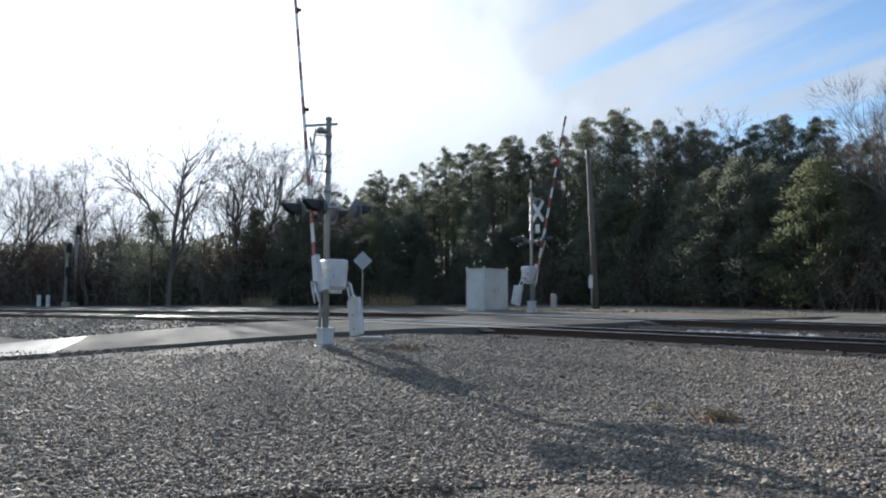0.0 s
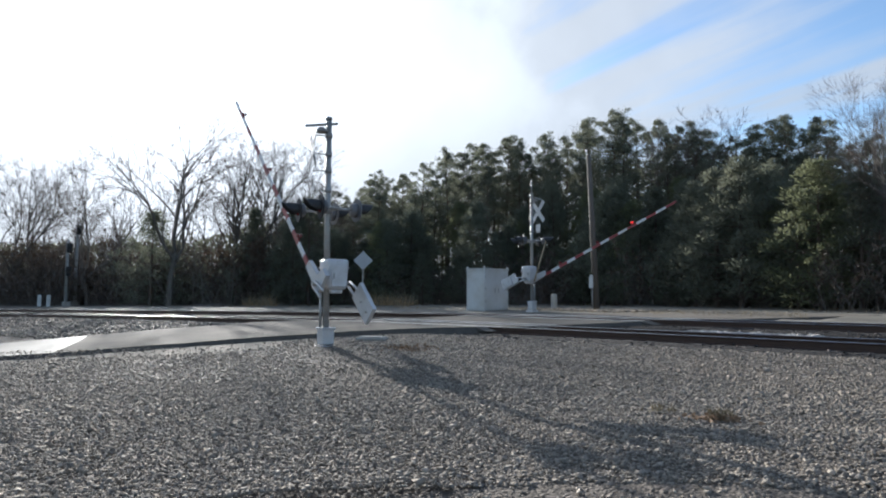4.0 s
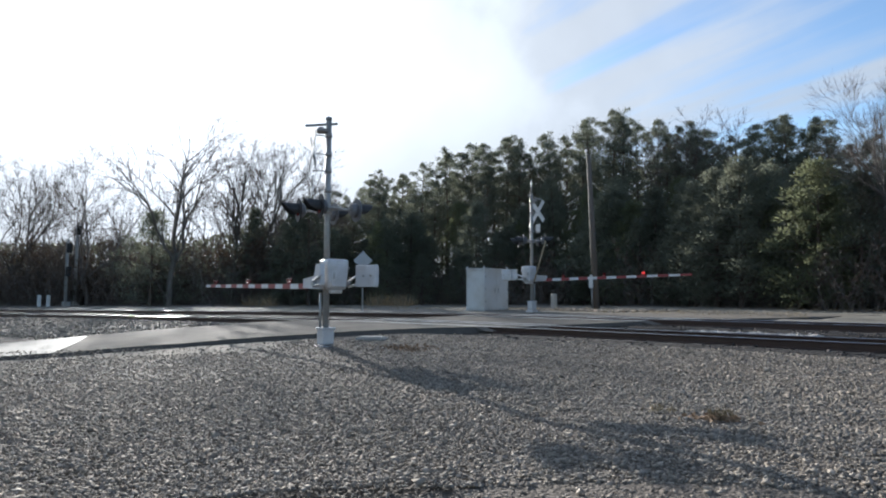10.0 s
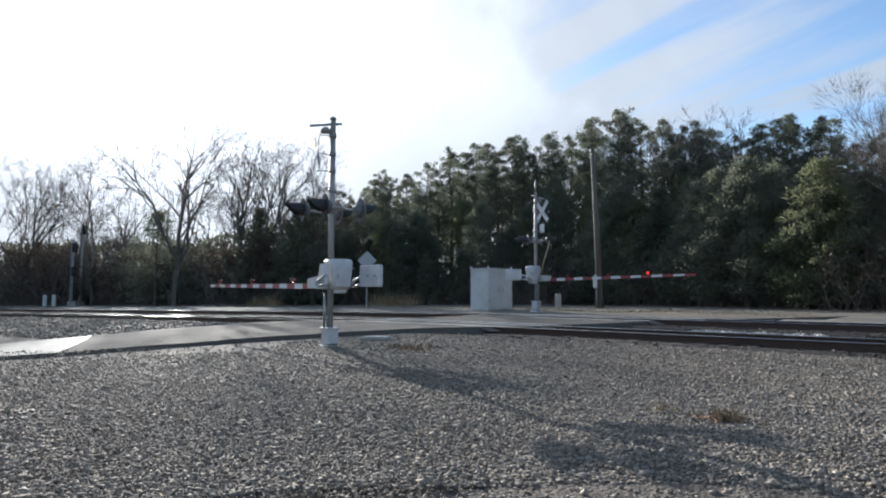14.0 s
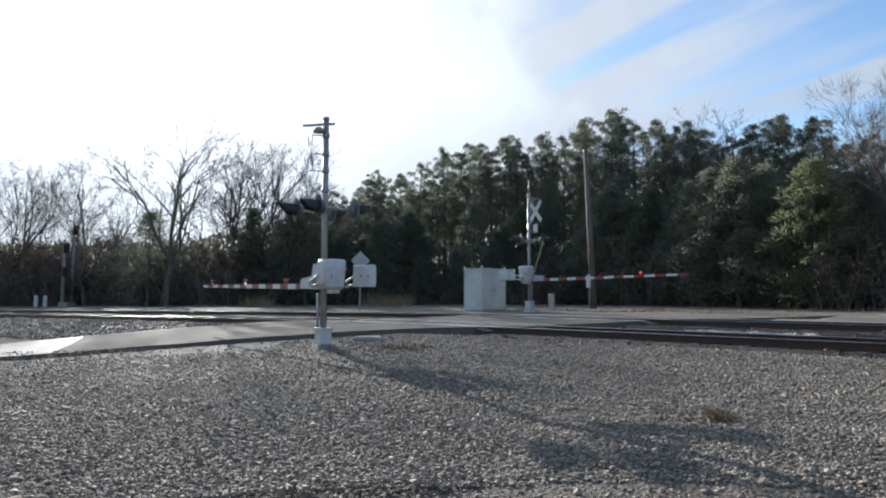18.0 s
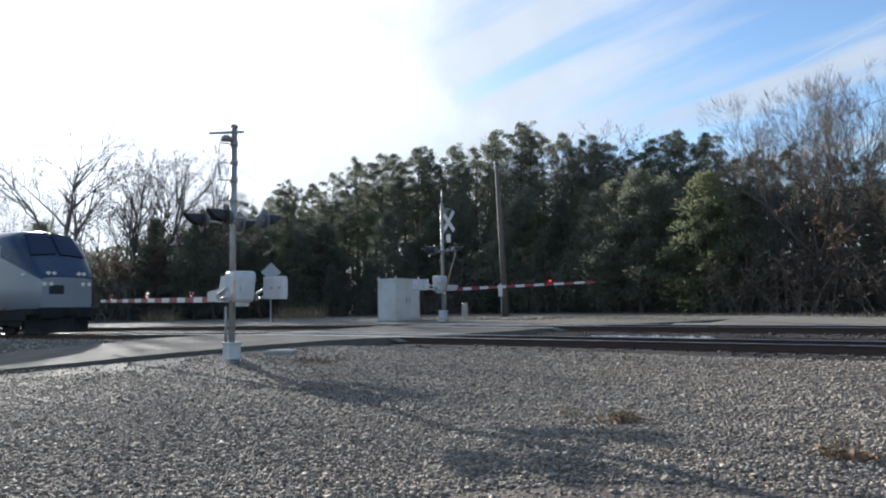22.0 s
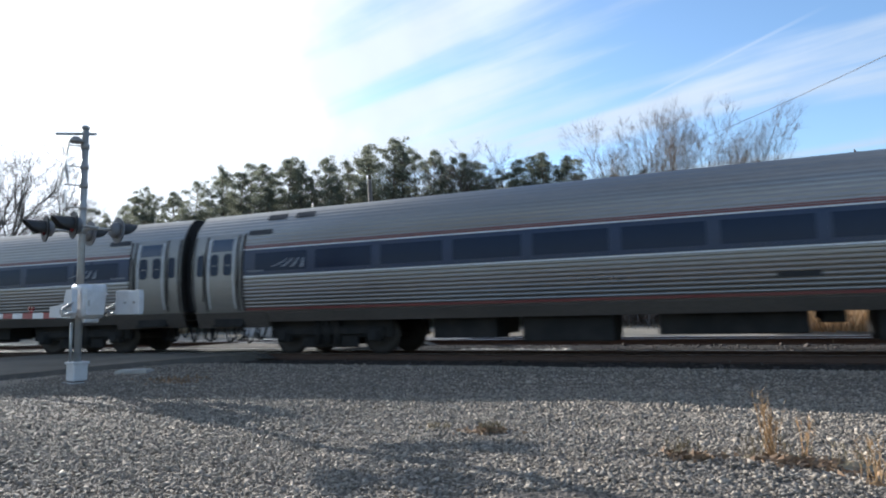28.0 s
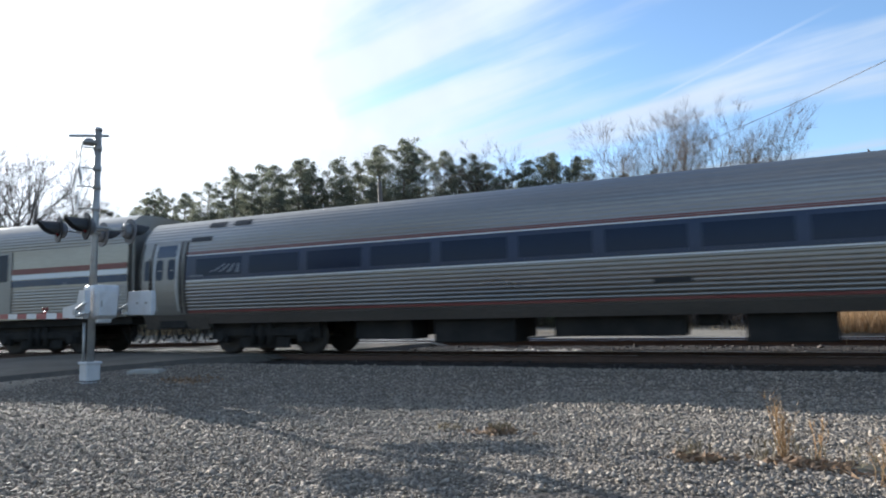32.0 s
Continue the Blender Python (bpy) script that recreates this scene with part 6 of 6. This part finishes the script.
            part("emblem_bar", b, M_EMBLEM, lo, "plain sweeping dark blue bar")
    for k in range(6):
        for s in (-1, 1):
            part("name_bar", box(bmesh.new(), (3.85 + 0.37 * k, s * 1.524, 2.93 + 0.012 * k), (0.24, 0.014, 0.18), 0), M_EMBLEM, lo)
    for k in range(4):
        for s in (-1, 1):
            c = -5.15 + 0.40 * k
            part("number_bar", box(bmesh.new(), (c, s * 1.524, 2.12), (0.34 if k else 0.12, 0.014, 0.74), 0.0), M_GRILLE, lo)
            if k:
                part("number_bar", box(bmesh.new(), (c, s * 1.529, 2.12), (0.20, 0.014, 0.56), 0.0), M_LOCOGREY, lo, "pale bar inside the dark one")
    plate("upper_vent", -5.45, -4.80, 3.28, 3.62, M_GRILLE, off=0.008, label="dark upper vent")
    plate("fuel_cover", -0.5, 0.0, 1.48, 1.68, M_GRILLE, off=0.010)
    plate("rear_corner_strip", -10.29, -10.20, 1.12, 3.60, M_ALU, off=0.008, label="pale rear corner strip")
    # windshields on the slope, lights, coupler, plough
    for s in (-1, 1):
        b = bmesh.new()
        q = [(8.74, 0.08, 4.20), (8.74, 0.98, 4.10), (9.46, 1.12, 3.18), (9.46, 0.08, 3.26)]
        v = [b.verts.new((x + 0.05, s * y, z + 0.05)) for x, y, z in q] + [b.verts.new((x - 0.02, s * y, z - 0.02)) for x, y, z in q]
        for f in ((0, 1, 2, 3), (7, 6, 5, 4), (0, 4, 5, 1), (1, 5, 6, 2), (2, 6, 7, 3), (3, 7, 4, 0)):
            b.faces.new([v[i] for i in f])
        bmesh.ops.recalc_face_normals(b, faces=b.faces[:])
        part("windshield", b, M_WINDSHIELD, lo, "dark sloping windshield")
    for y, z, x in ((-0.75, 2.46, 10.06), (-0.52, 2.46, 10.08), (0.52, 2.46, 10.08), (0.75, 2.46, 10.06)):
        part("headlight", lathe(bmesh.new(), [(0.07, -0.06), (0.075, 0.04), (0.05, 0.06)], "X", 14, (x, y, z)), M_HEADLIGHT, lo, "lit round headlight")
    for y in (-0.95, -0.68, 0.68, 0.95):
        part("ditch_light", lathe(bmesh.new(), [(0.08, -0.08), (0.085, 0.05), (0.06, 0.07)], "X", 14, (10.12, y, 2.02)), M_HEADLIGHT, lo, "lit ditch light")
    plate("number_board", 9.2, 9.6, 2.36, 2.46, M_TRAINWHITE, y=1.40, off=0.0, d=0.05)
    part("nose_vent", box(bmesh.new(), (10.16, -0.45, 1.80), (0.03, 0.6, 0.36), 0.01), M_GRILLE, lo)
    b = box(bmesh.new(), (10.25, 0, 0.86), (0.7, 0.30, 0.26), 0.04)
    box(b, (10.1, 0, 0.86), (0.2, 2.2, 0.45), 0.03)
    part("front_coupler", b, M_UNDER, lo)
    b = bmesh.new()
    v = [b.verts.new(p) for p in ((9.5, -1.35, 0.95), (9.5, 1.35, 0.95), (10.1, 0.25, 0.95), (10.1, -0.25, 0.95), (9.6, -1.35, 0.07), (9.6, 1.35, 0.07), (10.25, 0.25, 0.07), (10.25, -0.25, 0.07))]
    for f in ((0, 1, 2, 3), (7, 6, 5, 4), (0, 4, 5, 1), (1, 5, 6, 2), (2, 6, 7, 3), (3, 7, 4, 0)):
        b.faces.new([v[i] for i in f])
    bmesh.ops.recalc_face_normals(b, faces=b.faces[:])
    part("pilot_plough", b, M_UNDER, lo, "black snow plough pilot")
    b = box(bmesh.new(), (0, 0, 0.92), (20.3, 2.75, 0.24), 0.02)
    part("underframe", b, M_UNDER, lo)
    b = box(bmesh.new(), (-0.75, 0, 0.57), (4.7, 2.5, 0.70), 0.12)
    part("fuel_tank", b, M_UNDER, lo, "black fuel tank")
    # made-up black boxes that fill the shadowed gaps beside the trucks
    for s in (-1, 1):
        for x, w, z in ((8.85, 0.95, 0.34), (-3.75, 0.80, 0.32), (-9.2, 0.9, 0.42)):
            part("equipment_box", box(bmesh.new(), (x, s * 1.16, (z + 0.80) / 2), (w, 0.30, 0.80 - z), 0.03), M_UNDER, lo)
    for x in (-6.6, 6.3):
        truck(lo, x, 2.74, 0.508)
        for s in (-1, 1):
            b = box(bmesh.new(), (x, s * 1.22, 0.55), (4.1, 0.14, 0.30), 0.05)
            box(b, (x, s * 1.24, 0.38), (1.35, 0.16, 0.34), 0.06)
            part("bolster_frame", b, M_UNDER, lo, "sooty cast bogie side")
            for u in (-2.0, 2.0):
                part("sand_pipe", rod(bmesh.new(), (x + u, s * 1.12, 0.70), (x + u * 0.97, s * 0.85, 0.13), 0.03, seg=8), M_UNDER, lo)
    for x, w in ((-3.7, 1.3),):
        part("roof_hatch", box(bmesh.new(), (x, 0, 4.42), (w, 1.3, 0.22), 0.03), M_UNDER, lo)
    for s in (-1, 1):
        part("frame_skirt", box(bmesh.new(), (0, s * 1.36, 0.78), (19.4, 0.06, 0.40), 0.02), M_UNDER, lo, "sooty frame skirt")
    b = box(bmesh.new(), (-10.40, 0, 2.2), (0.22, 1.3, 2.4), 0.04)
    part("rear_diaphragm", b, M_RUBBER, lo)
    hoses(lo, -10.5, 21)
    return lo


LOCO = locomotive()
COACH = coach()
COACHES = [COACH] + [copy_thing(COACH, pose(0, 0, 0)) for _ in range(5)]
# one coach carries a row of pale marks along its window band
for s in (-1, 1):
    for k in range(17):
        if k not in (8,):
            x = -1.95 + 0.245 * k
            hi = 0.19 if k in (7, 9) else 0.11
            part("name_bar", strip(bmesh.new(), x - 0.07, x + 0.07, 2.27 - hi / 2, 2.27 + hi / 2, 0.024, 1, (s,)), M_ALU, COACHES[4])
BAGGAGE = baggage_car()
SPEED = 18.85


def joint(t):
    """Where the joint between the first and the second coach is at t seconds."""
    return -8.65 + SPEED * (t - 25.5)


TRAIN = [(LOCO, 25.9 + 0.20 + 10.3, 6.45)] + [(c, 12.95 - 25.9 * k, 8.75) for k, c in enumerate(COACHES)] + [(BAGGAGE, 12.95 - 25.9 * 6, 8.9)]


# ---- what moves ----
def motions():
    near = [(0, 78.6), (0.5, 73.8), (1, 69.0), (1.5, 64.6), (2, 60.2), (2.5, 56.2), (3, 52.4), (3.5, 48.8), (4.5, 41.0), (5.5, 34.2), (6, 30.6), (6.5, 26.0), (7, 20.0), (7.5, 12.0),
            (8, 7.2), (8.5, 3.2), (9, 1.0), (9.5, 0.6), (32, 0.6)]
    far = [(0, 76.5), (0.5, 68.2), (1, 60.6), (1.5, 53), (2, 44.6), (2.5, 37.8), (3, 32.4), (3.5, 27.4), (4.5, 19.6), (5.5, 12.8), (6, 10.2), (6.5, 7.3), (7, 4.8), (7.5, 2.4), (8, 1.3), (8.5, 1.0),
           (9, 0.9), (32, 0.9)]
    for gate, rows in zip(GATES, (near, far)):
        walk(gate, [(t, pose(0, 0, 1.33, 0, -a, 0)) for t, a in rows])
    for car, off, arm in TRAIN:
        rows = []
        for t in [0, 4, 8, 12, 15, 18, 19, 20, 21, 21.5, 22, 22.5, 23, 23.5, 24, 24.5, 25, 25.5, 26, 26.5, 27, 27.5, 28, 28.5, 29, 29.5, 30, 30.5, 31, 31.5, 32]:
            x = joint(t) + off
            a, b = dip(x - arm), dip(x + arm)
            c, d = -bend(x - arm), -bend(x + arm)
            rows.append((t, pose(x, (c + d) / 2, (a + b) / 2, 0, -math.degrees(math.atan2(b - a, 2 * arm)), math.degrees(math.atan2(d - c, 2 * arm)))))
        walk(car, rows)
        # wheels turn with the way travelled while the train is in view
        for ob in car.children_recursive:
            if ob.name.split(".")[0] == "wheelset":
                m, r = ob.matrix_basis.copy(), ob.matrix_basis.translation.z
                walk(ob, [(0, m)] + [(21 + k / FPS, m @ pose(0, 0, 0, 0, math.degrees(SPEED * k / FPS / r), 0)) for k in range(1, 11 * FPS + 1)])


motions()
